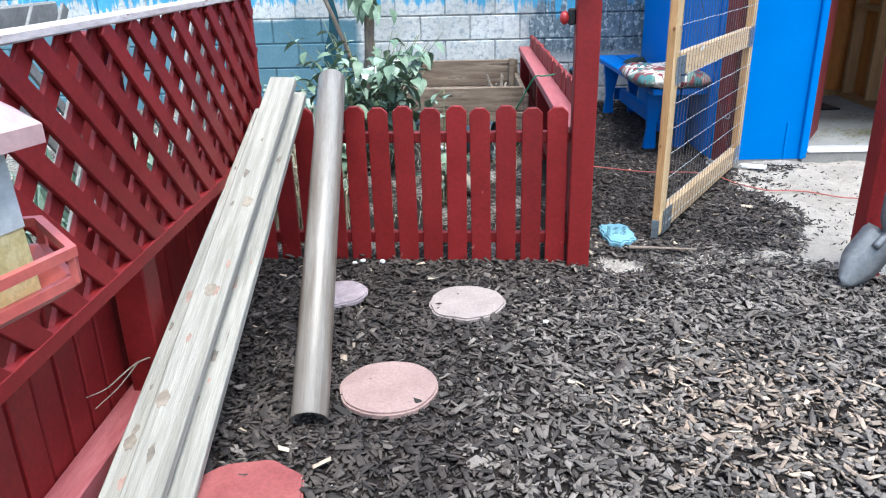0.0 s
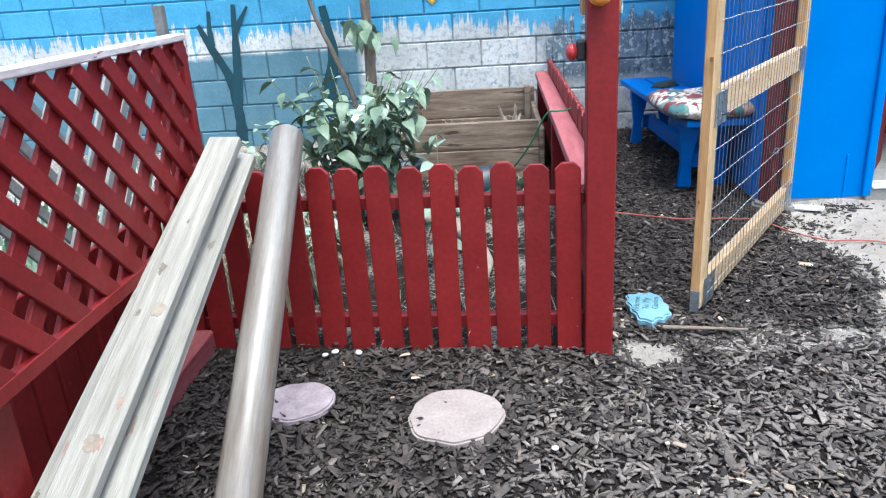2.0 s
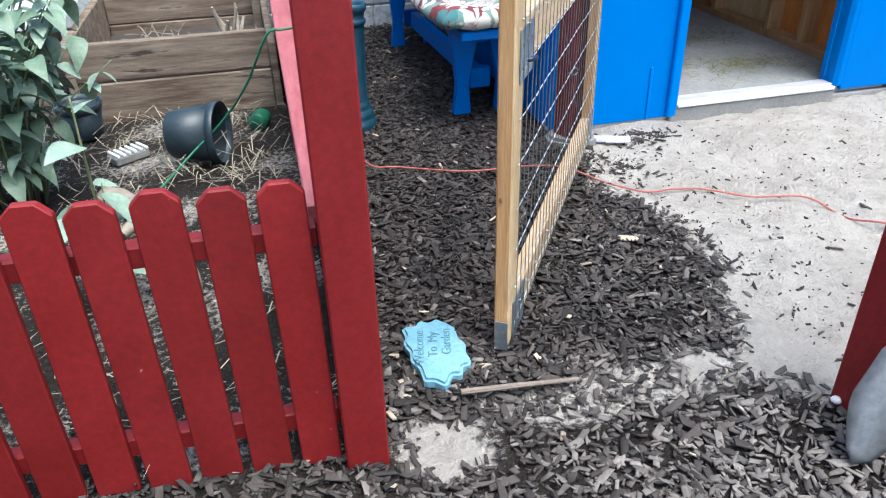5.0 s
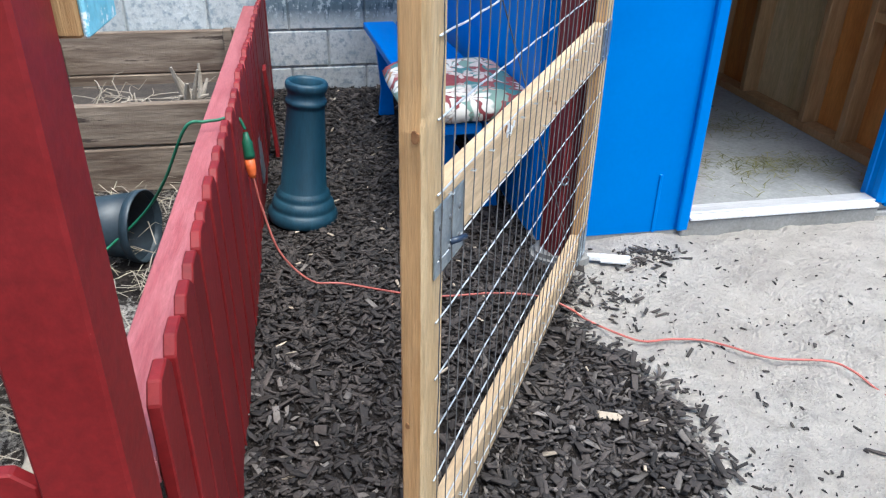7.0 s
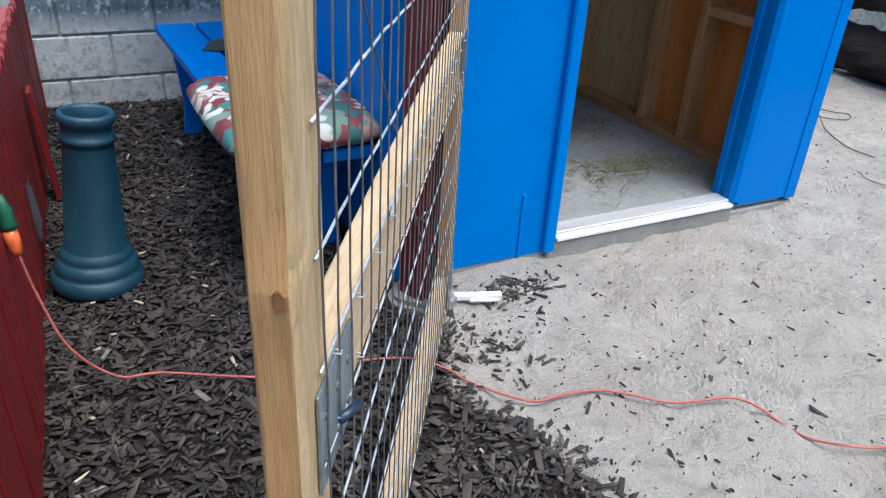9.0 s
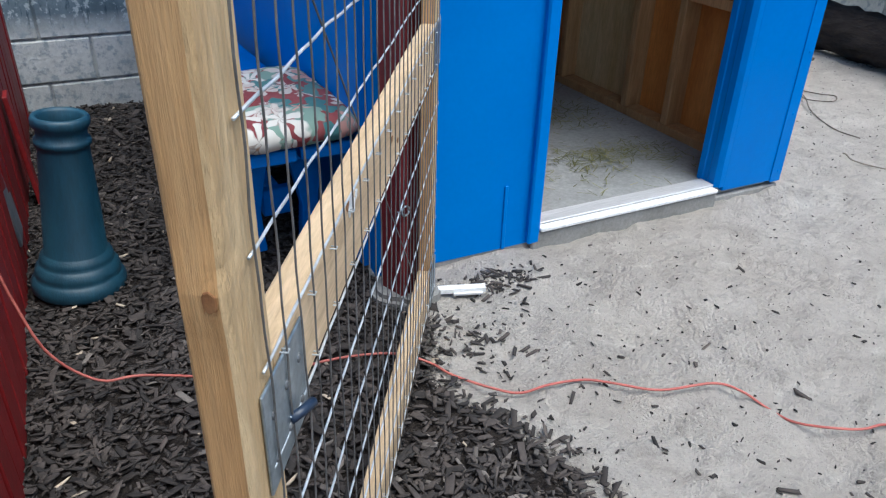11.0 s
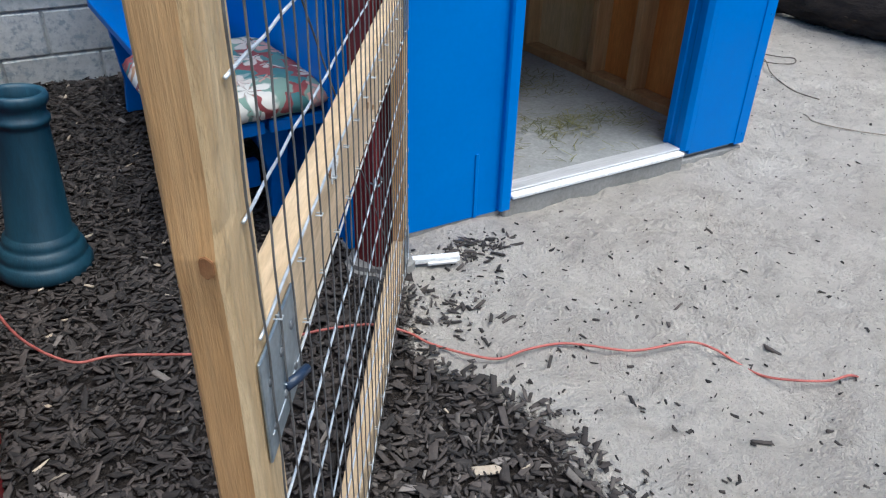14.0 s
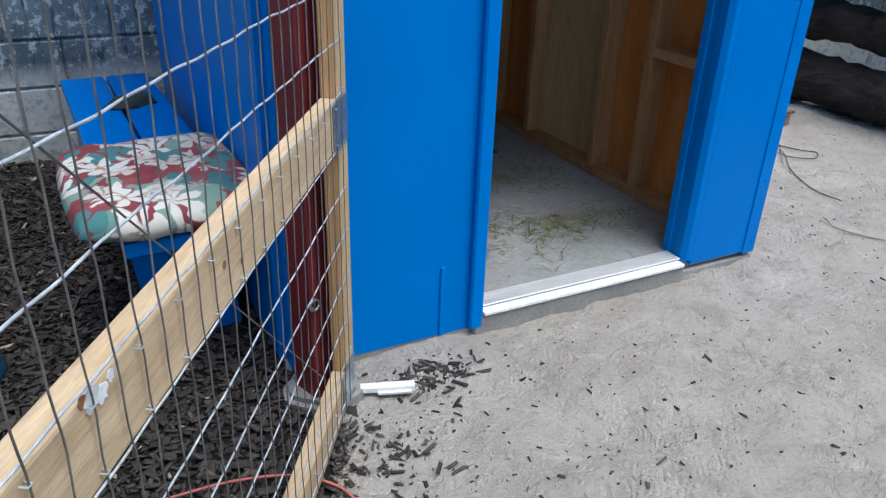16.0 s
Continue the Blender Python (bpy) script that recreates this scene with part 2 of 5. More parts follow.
def wall_paint(name="wall_paint", joint=1.0):
    """Old mural on concrete block: sky blue above with runs, worn white below, slate teal to the west."""
    m, n, l, b = raw(name)
    g = Net(n, l)
    pos = n.new("ShaderNodeNewGeometry").outputs["Position"]
    sep = n.new("ShaderNodeSeparateXYZ")
    l.new(pos, sep.inputs[0])
    x, z = sep.outputs[0], sep.outputs[2]
    runs = g.noise(pos, 9, 3, 0.6, (3.2, 1, 0.12))
    blot = g.noise(pos, 3.2, 5, 0.65)
    fine = g.noise(pos, 55, 5, 0.7)
    pit = g.noise(pos, 24, 4, 0.7)
    white = g.mix(g.ramp(blot, 0.35, 0.65), (0.50, 0.51, 0.485), (0.66, 0.67, 0.645))
    white = g.mix(g.ramp(pit, 0.5, 0.62), white, (0.34, 0.38, 0.40))
    grey = g.mix(g.ramp(blot, 0.4, 0.6), (0.09, 0.13, 0.155), (0.17, 0.22, 0.25))
    grey = g.mix(g.ramp(pit, 0.53, 0.58), grey, (0.42, 0.47, 0.49))
    grey = g.mix(g.ramp(g.noise(pos, 12, 4, 0.7, (2.5, 1, 0.5)), 0.56, 0.62), grey, (0.05, 0.085, 0.11))
    blue = g.mix(g.ramp(blot, 0.35, 0.65), (0.06, 0.30, 0.50), (0.09, 0.37, 0.58))
    teal = g.mix(g.ramp(blot, 0.35, 0.65), (0.085, 0.185, 0.235), (0.12, 0.235, 0.29))
    edge = g.math("ADD", z, g.math("ADD", g.math("MULTIPLY", g.math("SUBTRACT", runs, 0.5), 0.55), g.math("MULTIPLY", g.math("SUBTRACT", blot, 0.5), 0.35)))
    # mottled grey in the middle heights of the eastern part
    east = g.math("ADD", g.ramp(x, 0.1, 0.8, -0.45, 0.3), g.math("MULTIPLY", blot, 1.0))
    band = g.math("MULTIPLY", g.ramp(z, 0.34, 0.44), g.ramp(east, 0.42, 0.58))
    low = g.mix(band, white, grey)
    col = g.mix(g.ramp(edge, 0.80, 0.86), low, blue)
    tealband = g.mix(g.ramp(g.math("ADD", z, g.math("MULTIPLY", g.math("SUBTRACT", blot, 0.5), 0.12)), 0.70, 0.74), teal, white)
    tealband = g.mix(g.ramp(edge, 0.86, 0.9), tealband, blue)
    col = g.mix(g.ramp(x, -0.93, -0.87), tealband, col)
    rnd = n.new("ShaderNodeObjectInfo").outputs["Random"]
    hsv = n.new("ShaderNodeHueSaturation")
    l.new(g.ramp(rnd, 0, 1, 0.92 * joint, 1.08 * joint), hsv.inputs["Value"])
    l.new(g.mix(0.4, col, g.mix(g.ramp(fine, 0.3, 0.7), (0.7, 0.7, 0.7), (1.2, 1.2, 1.2)), "MULTIPLY"), hsv.inputs["Color"])
    l.new(hsv.outputs[0], b.inputs["Base Color"])
    b.inputs["Roughness"].default_value = 0.8
    l.new(g.bump(g.math("ADD", fine, g.math("MULTIPLY", pit, 1.5)), 0.6, 0.006), b.inputs["Normal"])
    return m


def ground_mat():
    """Pale sand, and dark soil where the mesh's 'soil' value says so."""
    m, n, l, b = raw("ground")
    g = Net(n, l)
    pos = n.new("ShaderNodeNewGeometry").outputs["Position"]
    att = n.new("ShaderNodeAttribute")
    att.attribute_name = "soil"
    a = g.noise(pos, 2.2, 5, 0.6)
    f = g.noise(pos, 60, 5, 0.75)
    ff = g.noise(pos, 260, 3, 0.7)
    mid = g.noise(pos, 16, 5, 0.7)
    scuff_shade = g.noise(pos, 7, 6, 0.75, (1.0, 1.5, 1), 0.25)
    turned = n.new("ShaderNodeMapping")
    turned.inputs["Rotation"].default_value = (0, 0, 0.6)
    l.new(pos, turned.inputs["Vector"])
    tread = n.new("ShaderNodeTexWave")
    tread.inputs["Scale"].default_value, tread.inputs["Distortion"].default_value, tread.inputs["Detail"].default_value = 17.0, 9.0, 3.0
    l.new(turned.outputs[0], tread.inputs["Vector"])
    prints = g.math("MULTIPLY", tread.outputs["Fac"], g.ramp(g.noise(pos, 1.6, 3, 0.5, (0.7, 2.4, 1)), 0.54, 0.62))
    sand = g.mix(g.ramp(a, 0.35, 0.65), (0.545, 0.49, 0.43), (0.67, 0.61, 0.54))
    # darker and lighter mottling paints in the shading of scuffs and dents
    sand = g.mix(g.ramp(scuff_shade, 0.52, 0.72), sand, (0.45, 0.40, 0.345))
    sand = g.mix(g.ramp(scuff_shade, 0.42, 0.3), sand, (0.73, 0.675, 0.60))
    sand = g.mix(g.ramp(mid, 0.53, 0.75), sand, (0.43, 0.385, 0.335))
    sand = g.mix(g.ramp(f, 0.61, 0.72), sand, (0.25, 0.22, 0.19))
    sand = g.mix(g.ramp(ff, 0.665, 0.72), sand, (0.15, 0.13, 0.11))
    soil = g.mix(g.ramp(f, 0.35, 0.65), (0.016, 0.012, 0.010), (0.05, 0.04, 0.034))
    col = g.mix(g.ramp(g.math("ADD", att.outputs["Fac"], g.math("MULTIPLY", g.math("SUBTRACT", f, 0.5), 0.8)), 0.42, 0.58), sand, soil)
    l.new(col, b.inputs["Base Color"])
    b.inputs["Roughness"].default_value = 0.95
    b.inputs["Specular IOR Level"].default_value = 0.2
    l.new(g.bump(g.math("ADD", g.math("MULTIPLY", f, 1.3), g.math("ADD", g.math("MULTIPLY", ff, 0.4), g.math("ADD", g.math("MULTIPLY", mid, 2.0), g.math("ADD", g.math("MULTIPLY", scuff_shade, 2.0), g.math("MULTIPLY", prints, 0.16))))), 1.0, 0.022), b.inputs["Normal"])
    return m


def cushion_mat():
    """Floral cloth: maroon ground with cream, coral and teal blooms."""
    m, n, l, b = raw("floral_cloth")
    g = Net(n, l)
    tc = n.new("ShaderNodeTexCoord").outputs["Object"]
    warp = n.new("ShaderNodeTexNoise")
    warp.inputs["Scale"].default_value, warp.inputs["Detail"].default_value = 14, 2
    l.new(tc, warp.inputs["Vector"])
    vm = n.new("ShaderNodeVectorMath")
    vm.operation = "MULTIPLY_ADD"
    l.new(warp.outputs["Color"], vm.inputs[0])
    vm.inputs[1].default_value = (0.07, 0.07, 0.07)
    l.new(tc, vm.inputs[2])

    def blooms(scale, shift, petals, size):
        """Flower shapes: petals round each cell's centre; gives the mask, the heart and a random value."""
        mp = n.new("ShaderNodeMapping")
        mp.inputs["Location"].default_value = (shift, shift * 0.7, 0)
        mp.inputs["Scale"].default_value = (scale, scale, scale * 0.35)
        l.new(vm.outputs[0], mp.inputs["Vector"])
        v = n.new("ShaderNodeTexVoronoi")
        v.inputs["Scale"].default_value = 1.0
        l.new(mp.outputs[0], v.inputs["Vector"])
        diff = n.new("ShaderNodeVectorMath")
        diff.operation = "SUBTRACT"
        l.new(mp.outputs[0], diff.inputs[0])
        l.new(v.outputs["Position"], diff.inputs[1])
        xyz, rgb = n.new("ShaderNodeSeparateXYZ"), n.new("ShaderNodeSeparateColor")
        l.new(diff.outputs[0], xyz.inputs[0])
        l.new(v.outputs["Color"], rgb.inputs[0])
        turn = g.math("ADD", g.math("ARCTAN2", xyz.outputs[1], xyz.outputs[0]), g.math("MULTIPLY", rgb.outputs[1], 6.28))
        lobe = g.math("ABSOLUTE", g.math("COSINE", g.math("MULTIPLY", turn, petals / 2)))
        rim = g.math("ADD", g.math("MULTIPLY", lobe, size * 0.62), size * 0.42)
        inside = g.ramp(g.math("SUBTRACT", rim, v.outputs["Distance"]), 0.0, 0.05)
        vein = g.ramp(lobe, 0.25, 0.6)
        return inside, g.ramp(v.outputs["Distance"], 0.14, 0.10), rgb.outputs[0], vein
    big, heart, r1, v1 = blooms(8.0, 0.0, 6, 0.58)
    mids, heart2, r2, v2 = blooms(10.0, 3.1, 5, 0.56)
    leafy, _h, r3, v3 = blooms(9.0, 7.7, 3, 0.70)
    col = g.mix(g.ramp(g.noise(tc, 9, 3), 0.45, 0.6), (0.20, 0.035, 0.04), (0.27, 0.065, 0.065))
    col = g.mix(leafy, col, g.mix(g.ramp(r3, 0.4, 0.6), (0.06, 0.18, 0.18), (0.20, 0.30, 0.24)))
    col = g.mix(g.math("MULTIPLY", mids, g.ramp(r2, 0.22, 0.25)), col, g.mix(v2, (0.40, 0.20, 0.17), (0.58, 0.50, 0.43)))
    col = g.mix(g.math("MULTIPLY", big, g.ramp(r1, 0.25, 0.28)), col, g.mix(v1, (0.36, 0.30, 0.25), g.mix(g.ramp(r1, 0.6, 0.65), (0.66, 0.62, 0.55), (0.55, 0.29, 0.24))))
    col = g.mix(g.math("MULTIPLY", heart, g.ramp(r1, 0.25, 0.28)), col, (0.40, 0.22, 0.12))
    l.new(col, b.inputs["Base Color"])
    b.inputs["Roughness"].default_value = 0.9
    weave = g.noise(tc, 400, 2)
    l.new(g.bump(weave, 0.3, 0.002), b.inputs["Normal"])
    return m


M_WALL, M_GROUND, M_CLOTH = wall_paint(), ground_mat(), cushion_mat()
M_JOINT = wall_paint("painted_mortar", 0.72)


# ---- mesh helpers ----
def part(name, bm, material, parent=None, label="", smooth=False):
    """Links a bmesh as one mesh object, under parent if there is one."""
    me = bpy.data.meshes.new(name)
    bm.to_mesh(me)
    bm.free()
    me.materials.append(material)
    if smooth:
        me.shade_smooth()
    ob = new(name, me)
    if parent:
        ob.parent = parent
    if label:
        ob["label"] = label
    return ob


def piece(name, me, parent, m=None, label=""):
    """One more object on shared mesh data."""
    ob = new(name, me)
    ob.parent = parent
    if m is not None:
        ob.matrix_basis = m
    if label:
        ob["label"] = label
    return ob


def mesh_of(name, bm, material):
    me = bpy.data.meshes.new(name)
    bm.to_mesh(me)
    bm.free()
    me.materials.append(material)
    return me


def thing(name, label, category, m=None, group="", kind=""):
    ob = new(name)
    ob.empty_display_size = 0.1
    if m is not None:
        ob.matrix_basis = m
    return tagged(ob, label, category, group, kind)


def box(bm, lo, hi, bevel=0.0, m=None, seg=1):
    """A box between two corners, its edges rounded by bevel."""
    lo, hi = Vector(lo), Vector(hi)
    res = bmesh.ops.create_cube(bm, size=1.0, matrix=Matrix.LocRotScale((lo + hi) / 2, None, hi - lo))
    vs = res["verts"]
    if bevel:
        es = list({e for v in vs for e in v.link_edges})
        r = bmesh.ops.bevel(bm, geom=es, offset=bevel, segments=seg, affect="EDGES", profile=0.5)
        vs = list({v for f in r["faces"] for v in f.verts} | {v for v in vs if v.is_valid})
    if m is not None:
        bmesh.ops.transform(bm, matrix=m, verts=vs)
    return bm


def boxed(lo, hi, bevel=0.0, m=None, seg=1):
    return box(bmesh.new(), lo, hi, bevel, m, seg)


def lathe(profile, n=32):
    """A turned shape from (radius, height) pairs."""
    bm = bmesh.new()
    rings = [[bm.verts.new((r * math.cos(2 * math.pi * i / n), r * math.sin(2 * math.pi * i / n), z)) for i in range(n)] for r, z in profile]
    for a, b in zip(rings, rings[1:]):
        for i in range(n):
            bm.faces.new((a[i], a[(i + 1) % n], b[(i + 1) % n], b[i]))
    return bm


def prism(outline, depth, bevel=0.0):
    """An outline in x, z pushed back along y by depth."""
    bm = bmesh.new()
    f = bm.faces.new([bm.verts.new((x, 0, z)) for x, z in outline])
    r = bmesh.ops.extrude_face_region(bm, geom=[f])
    bmesh.ops.translate(bm, vec=(0, depth, 0), verts=[v for v in r["geom"] if isinstance(v, bmesh.types.BMVert)])
    bmesh.ops.recalc_face_normals(bm, faces=bm.faces)
    if bevel:
        bmesh.ops.bevel(bm, geom=list(bm.edges), offset=bevel, segments=1, affect="EDGES")
    return bm


def slab(outline, depth, bevel=0.0):
    """An outline in x, y raised along z by depth, rounded at its upper rim."""
    bm = bmesh.new()
    f = bm.faces.new([bm.verts.new((x, y, 0)) for x, y in outline])
    r = bmesh.ops.extrude_face_region(bm, geom=[f])
    top = [v for v in r["geom"] if isinstance(v, bmesh.types.BMVert)]
    bmesh.ops.translate(bm, vec=(0, 0, depth), verts=top)
    bmesh.ops.recalc_face_normals(bm, faces=bm.faces)
    if bevel:
        bmesh.ops.bevel(bm, geom=[e for e in bm.edges if all(abs(v.co.z - depth) < 1e-5 for v in e.verts)], offset=bevel, segments=2, affect="EDGES")
    return bm


def tube(bm, pts, radius, n=8, taper=None, wob=0.0):
    """A round rod along points."""
    pts = [Vector(p) for p in pts]
    rings, up = [], None
    for i, p in enumerate(pts):
        d = (pts[min(i + 1, len(pts) - 1)] - pts[max(i - 1, 0)]).normalized()
        up = Vector((0, 0, 1)) if up is None and abs(d.z) < 0.9 else (Vector((1, 0, 0)) if up is None else up)
        s = d.cross(up).normalized()
        up = s.cross(d).normalized()
        r = radius if taper is None else radius + (taper - radius) * i / (len(pts) - 1)
        rings.append([bm.verts.new(p + (s * math.cos(2 * math.pi * k / n) + up * math.sin(2 * math.pi * k / n)) * r * (1 + wob * noise.noise(p * 9 + Vector((k, k * 2, 0))))) for k in range(n)])
    for a, b in zip(rings, rings[1:]):
        for k in range(n):
            bm.faces.new((a[k], a[(k + 1) % n], b[(k + 1) % n], b[k]))
    bm.faces.new(rings[0][::-1]), bm.faces.new(rings[-1])
    return bm


def curved(pts, steps=6):
    """Catmull-Rom points through pts."""
    p = [Vector(q) for q in pts]
    p = [2 * p[0] - p[1]] + p + [2 * p[-1] - p[-2]]
    out = []
    for a, b, c, d in zip(p, p[1:], p[2:], p[3:]):
        for i in range(steps):
            t = i / steps
            out.append(0.5 * (2 * b + (c - a) * t + (2 * a - 5 * b + 4 * c - d) * t * t + (3 * b - a - 3 * c + d) * t ** 3))
    return out + [p[-2]]


def rough_disc(r, wob, seed, n=40):
    """A round outline with an uneven rim."""
    return [(r * (1 + wob * noise.noise(Vector((math.cos(a) * 1.9, math.sin(a) * 1.9, seed)))) * math.cos(a), r * (1 + wob * noise.noise(Vector((math.cos(a) * 1.9, math.sin(a) * 1.9, seed)))) * math.sin(a))
            for a in (2 * math.pi * i / n for i in range(n))]


def heap(name, centres, sizes, yaws, tilts, material, label, category, parent=None):
    """Many small flat chips as one mesh: centres (n, 3), sizes (n, 3), yaws and tilts in radians."""
    c, s = np.asarray(centres), np.asarray(sizes) / 2
    n = len(c)
    sign = np.array([(-1, -1, -1), (1, -0.8, -1), (0.9, 1, -1), (-0.85, 0.8, -1), (-0.9, -0.8, 1), (0.95, -0.7, 1), (0.8, 0.8, 1), (-0.8, 0.7, 1)])
    v = sign[None] * s[:, None, :]
    # splintered ends: the four corners seen from above each pulled in by their own amount
    pull = np.random.uniform(0.35, 1.0, (n, 4))
    v[..., 0] *= np.concatenate([pull, pull * np.random.uniform(0.85, 1.0, (n, 4))], 1)
    v[..., 1] *= np.tile(np.random.uniform(0.5, 1.15, (n, 4)), (1, 2))
    v[..., 2] *= np.random.uniform(0.7, 1.3, (n, 8))
    tx, ty = tilts[:, 0:1], tilts[:, 1:2]
    x, y, z = v[..., 0], v[..., 1], v[..., 2]
    z = z + x * np.sin(tx) + y * np.sin(ty)
    ca, sa = np.cos(yaws)[:, None], np.sin(yaws)[:, None]
    v = np.stack([x * ca - y * sa, x * sa + y * ca, z], -1) + c[:, None, :]
    q = np.array([(4, 5, 6, 7), (0, 1, 5, 4), (1, 2, 6, 5), (2, 3, 7, 6), (3, 0, 4, 7), (3, 2, 1, 0)])
    f = (q[None] + 8 * np.arange(n)[:, None, None]).reshape(-1)
    me = bpy.data.meshes.new(name)
    me.vertices.add(8 * n), me.loops.add(24 * n), me.polygons.add(6 * n)
    me.vertices.foreach_set("co", v.reshape(-1))
    me.loops.foreach_set("vertex_index", f)
    me.polygons.foreach_set("loop_start", 4 * np.arange(6 * n))
    me.update(calc_edges=True)
    me.validate()
    me.materials.append(material)
    ob = new(name, me)
    ob.parent = parent
    return tagged(ob, label, category, kind="stuff")


# ---- ground ----
def soil_at(x, y):
    """1 in the bark mulch, 0 on the bare sand."""
    w = 0.10 * noise.noise(Vector((x * 2.3, y * 2.3, 0))) + 0.05 * noise.noise(Vector((x * 7, y * 7, 3)))
    if y > 3.3:
        edge = 1.57 - 0.10 * math.exp(-((y - 3.95) / 0.16) ** 2) + 0.04 * math.exp(-((y - 3.5) / 0.2) ** 2)
    else:
        edge = 1.50 + max(0.0, (2.76 - y)) * 3.0
    s = min(1.0, (edge - x) / 0.22 + 0.5 + w * 2.2)
    # the trodden, sandy strip at the gateway
    k = 0.75 + 1.6 * w + 0.4 * noise.noise(Vector((x * 5, y * 9, 6)))
    s -= k * (0.98 * math.exp(-((y - 2.95) / 0.14) ** 2 - ((x - 1.15) / 0.50) ** 2) + 1.2 * math.exp(-((x - 0.60) / 0.13) ** 2 - ((y - 2.86) / 0.11) ** 2))
    if x > 4.5:
        s = min(0.75, max(0.0, s) + (x - 4.5) * 0.55 + 2 * w)
    if x < 0.46 and y > 2.92:
        s = min(s, (0.60 if x > -0.95 else 0.5) + 0.9 * w + 0.2 * noise.noise(Vector((x * 4, y * 4, 8))))
    return max(0.0, min(1.0, s))


def height_at(x, y):
    s = soil_at(x, y)
    sand = -0.022 + 0.012 * noise.noise(Vector((x * 2.1, y * 2.1, 5))) + 0.014 * noise.noise(Vector((x * 5, y * 5, 1))) + 0.012 * noise.noise(Vector((x * 13, y * 13, 2))) + 0.006 * noise.noise(Vector((x * 29, y * 29, 9)))
    if x > 1.6:
        r = noise.noise(Vector((x * 3.6 + y * 1.2, y * 3.4, 11)))
        sand -= 0.03 * max(0.0, r - 0.22) * 3
        if y < 4.42 or x > 3.35:
            g = min(1.0, (x - 1.6) / 0.2) * (0.6 + 0.8 * noise.noise(Vector((x * 1.7, y * 1.7, 21))))
            sand += max(0.0, g) * (0.012 * noise.noise(Vector((x * 10, y * 14, 22))) + 0.009 * noise.noise(Vector((x * 24, y * 24, 23))))
        d = math.hypot(x - 4.3, y - 5.6)
        sand += 0.006 * math.sin(d * 34) * max(0.0, noise.noise(Vector((x * 1.3, y * 1.3, 15))))
    soil = -0.012 + 0.010 * noise.noise(Vector((x * 3, y * 3, 7)))
    if x < 0.46 and y > 2.92:
        soil += 0.02
        sand += 0.022
    return sand + (soil - sand) * s


def make_ground():
    def steps(lo, hi, d):
        near = list(np.arange(lo, hi, d))
        k = [0.3, 1, 3, 8, 20, 60, 200]
        return [lo - q for q in reversed(k)] + near + [near[-1] + q for q in k]
    xs, ys = steps(-2.4, 5.4, 0.018), steps(-0.8, 6.6, 0.018)
    nx, ny = len(xs), len(ys)
    verts, soil = [], []
    for y in ys:
        for x in xs:
            near = -3 < x < 6 and -1.5 < y < 7
            verts.append((x, y, height_at(x, y) if near else -0.02))
            soil.append(soil_at(x, y) if near else 0.45)
    faces = [(j * nx + i, j * nx + i + 1, (j + 1) * nx + i + 1, (j + 1) * nx + i) for j in range(ny - 1) for i in range(nx - 1)]
    me = bpy.data.meshes.new("ground")
    me.from_pydata(verts, [], faces)
    me.attributes.new("soil", "FLOAT", "POINT").data.foreach_set("value", soil)
    me.materials.append(M_GROUND)
    me.shade_smooth()
    tagged(new("ground", me), "pale sandy yard with footprints and dark soil", "ground", kind="structure")


make_ground()

# ---- block wall behind the yard ----
WALL_Y, COURSE, BLOCK = 6.5, 0.2035, 0.42
wall = thing("wall_north", "concrete block wall with a worn blue and white mural", "wall", kind="structure")
part("mortar", boxed((-6.0, WALL_Y + 0.008, -0.25), (6.6, WALL_Y + 0.19, 2.4)), M_JOINT, wall)

# ---- shed ----
SX0, SX1, SY0, SY1, SH = 1.50, 3.226, 4.50, 6.42, 2.15
DX0, DX1, DTOP = 2.085, 2.885, 1.92
shed = thing("shed", "bright blue painted timber shed with an open doorway", "shed")
FL = 0.045
part("slab", boxed((SX0 - 0.01, SY0 + 0.003, -0.12), (SX1 + 0.01, SY1, 0.0), 0.006), M_CONC, shed, "grey concrete footing")
part("floor_sheet", boxed((SX0 + 0.05, SY0 + 0.02, 0.004), (SX1 - 0.05, SY1 - 0.05, FL)), M_FLOOR, shed, "grey floor strewn with hay")
part("front_panel", boxed((SX0, SY0, -0.012), (DX0 - 0.035, SY0 + 0.045, SH), 0.004), M_BLUE, shed)
part("front_panel", boxed((DX1 + 0.041, SY0, 0.02), (SX1, SY0 + 0.045, SH), 0.004), M_BLUE, shed)
part("lintel_panel", boxed((DX0 - 0.035, SY0 + 0.002, DTOP), (DX1 + 0.04, SY0 + 0.045, SH)), M_BLUE, shed)
part("door_trim", boxed((DX0 - 0.045, SY0 - 0.022, -0.008), (DX0, SY0 + 0.05, DTOP + 0.05), 0.006), M_BLUE, shed)
jamb_bm = prism([(0.04, 0.0), (0.04, 0.105), (0.0, 0.105), (0.0, 0.078), (0.004, 0.074), (0.004, 0.05), (0.0, 0.046), (0.0, 0.016), (0.016, 0.0)], DTOP - FL, 0.001)
jamb = part("jamb", jamb_bm, M_BLUE, shed, "folded blue metal door jamb")
jamb.matrix_basis = Matrix(((1, 0, 0, DX1), (0, 0, 1, SY0 - 0.004), (0, 1, 0, FL - 0.004), (0, 0, 0, 1)))
strip_l = part("corner_trim", boxed((SX1 - 0.05, SY0 - 0.004, 0.015), (SX1 + 0.006, SY0 - 0.0005, SH), 0.0015), M_BLUE, shed)
part("corner_trim", boxed((SX1 + 0.0005, SY0 - 0.0, 0.015), (SX1 + 0.005, SY0 + 0.09, SH), 0.0015), M_BLUE, shed)
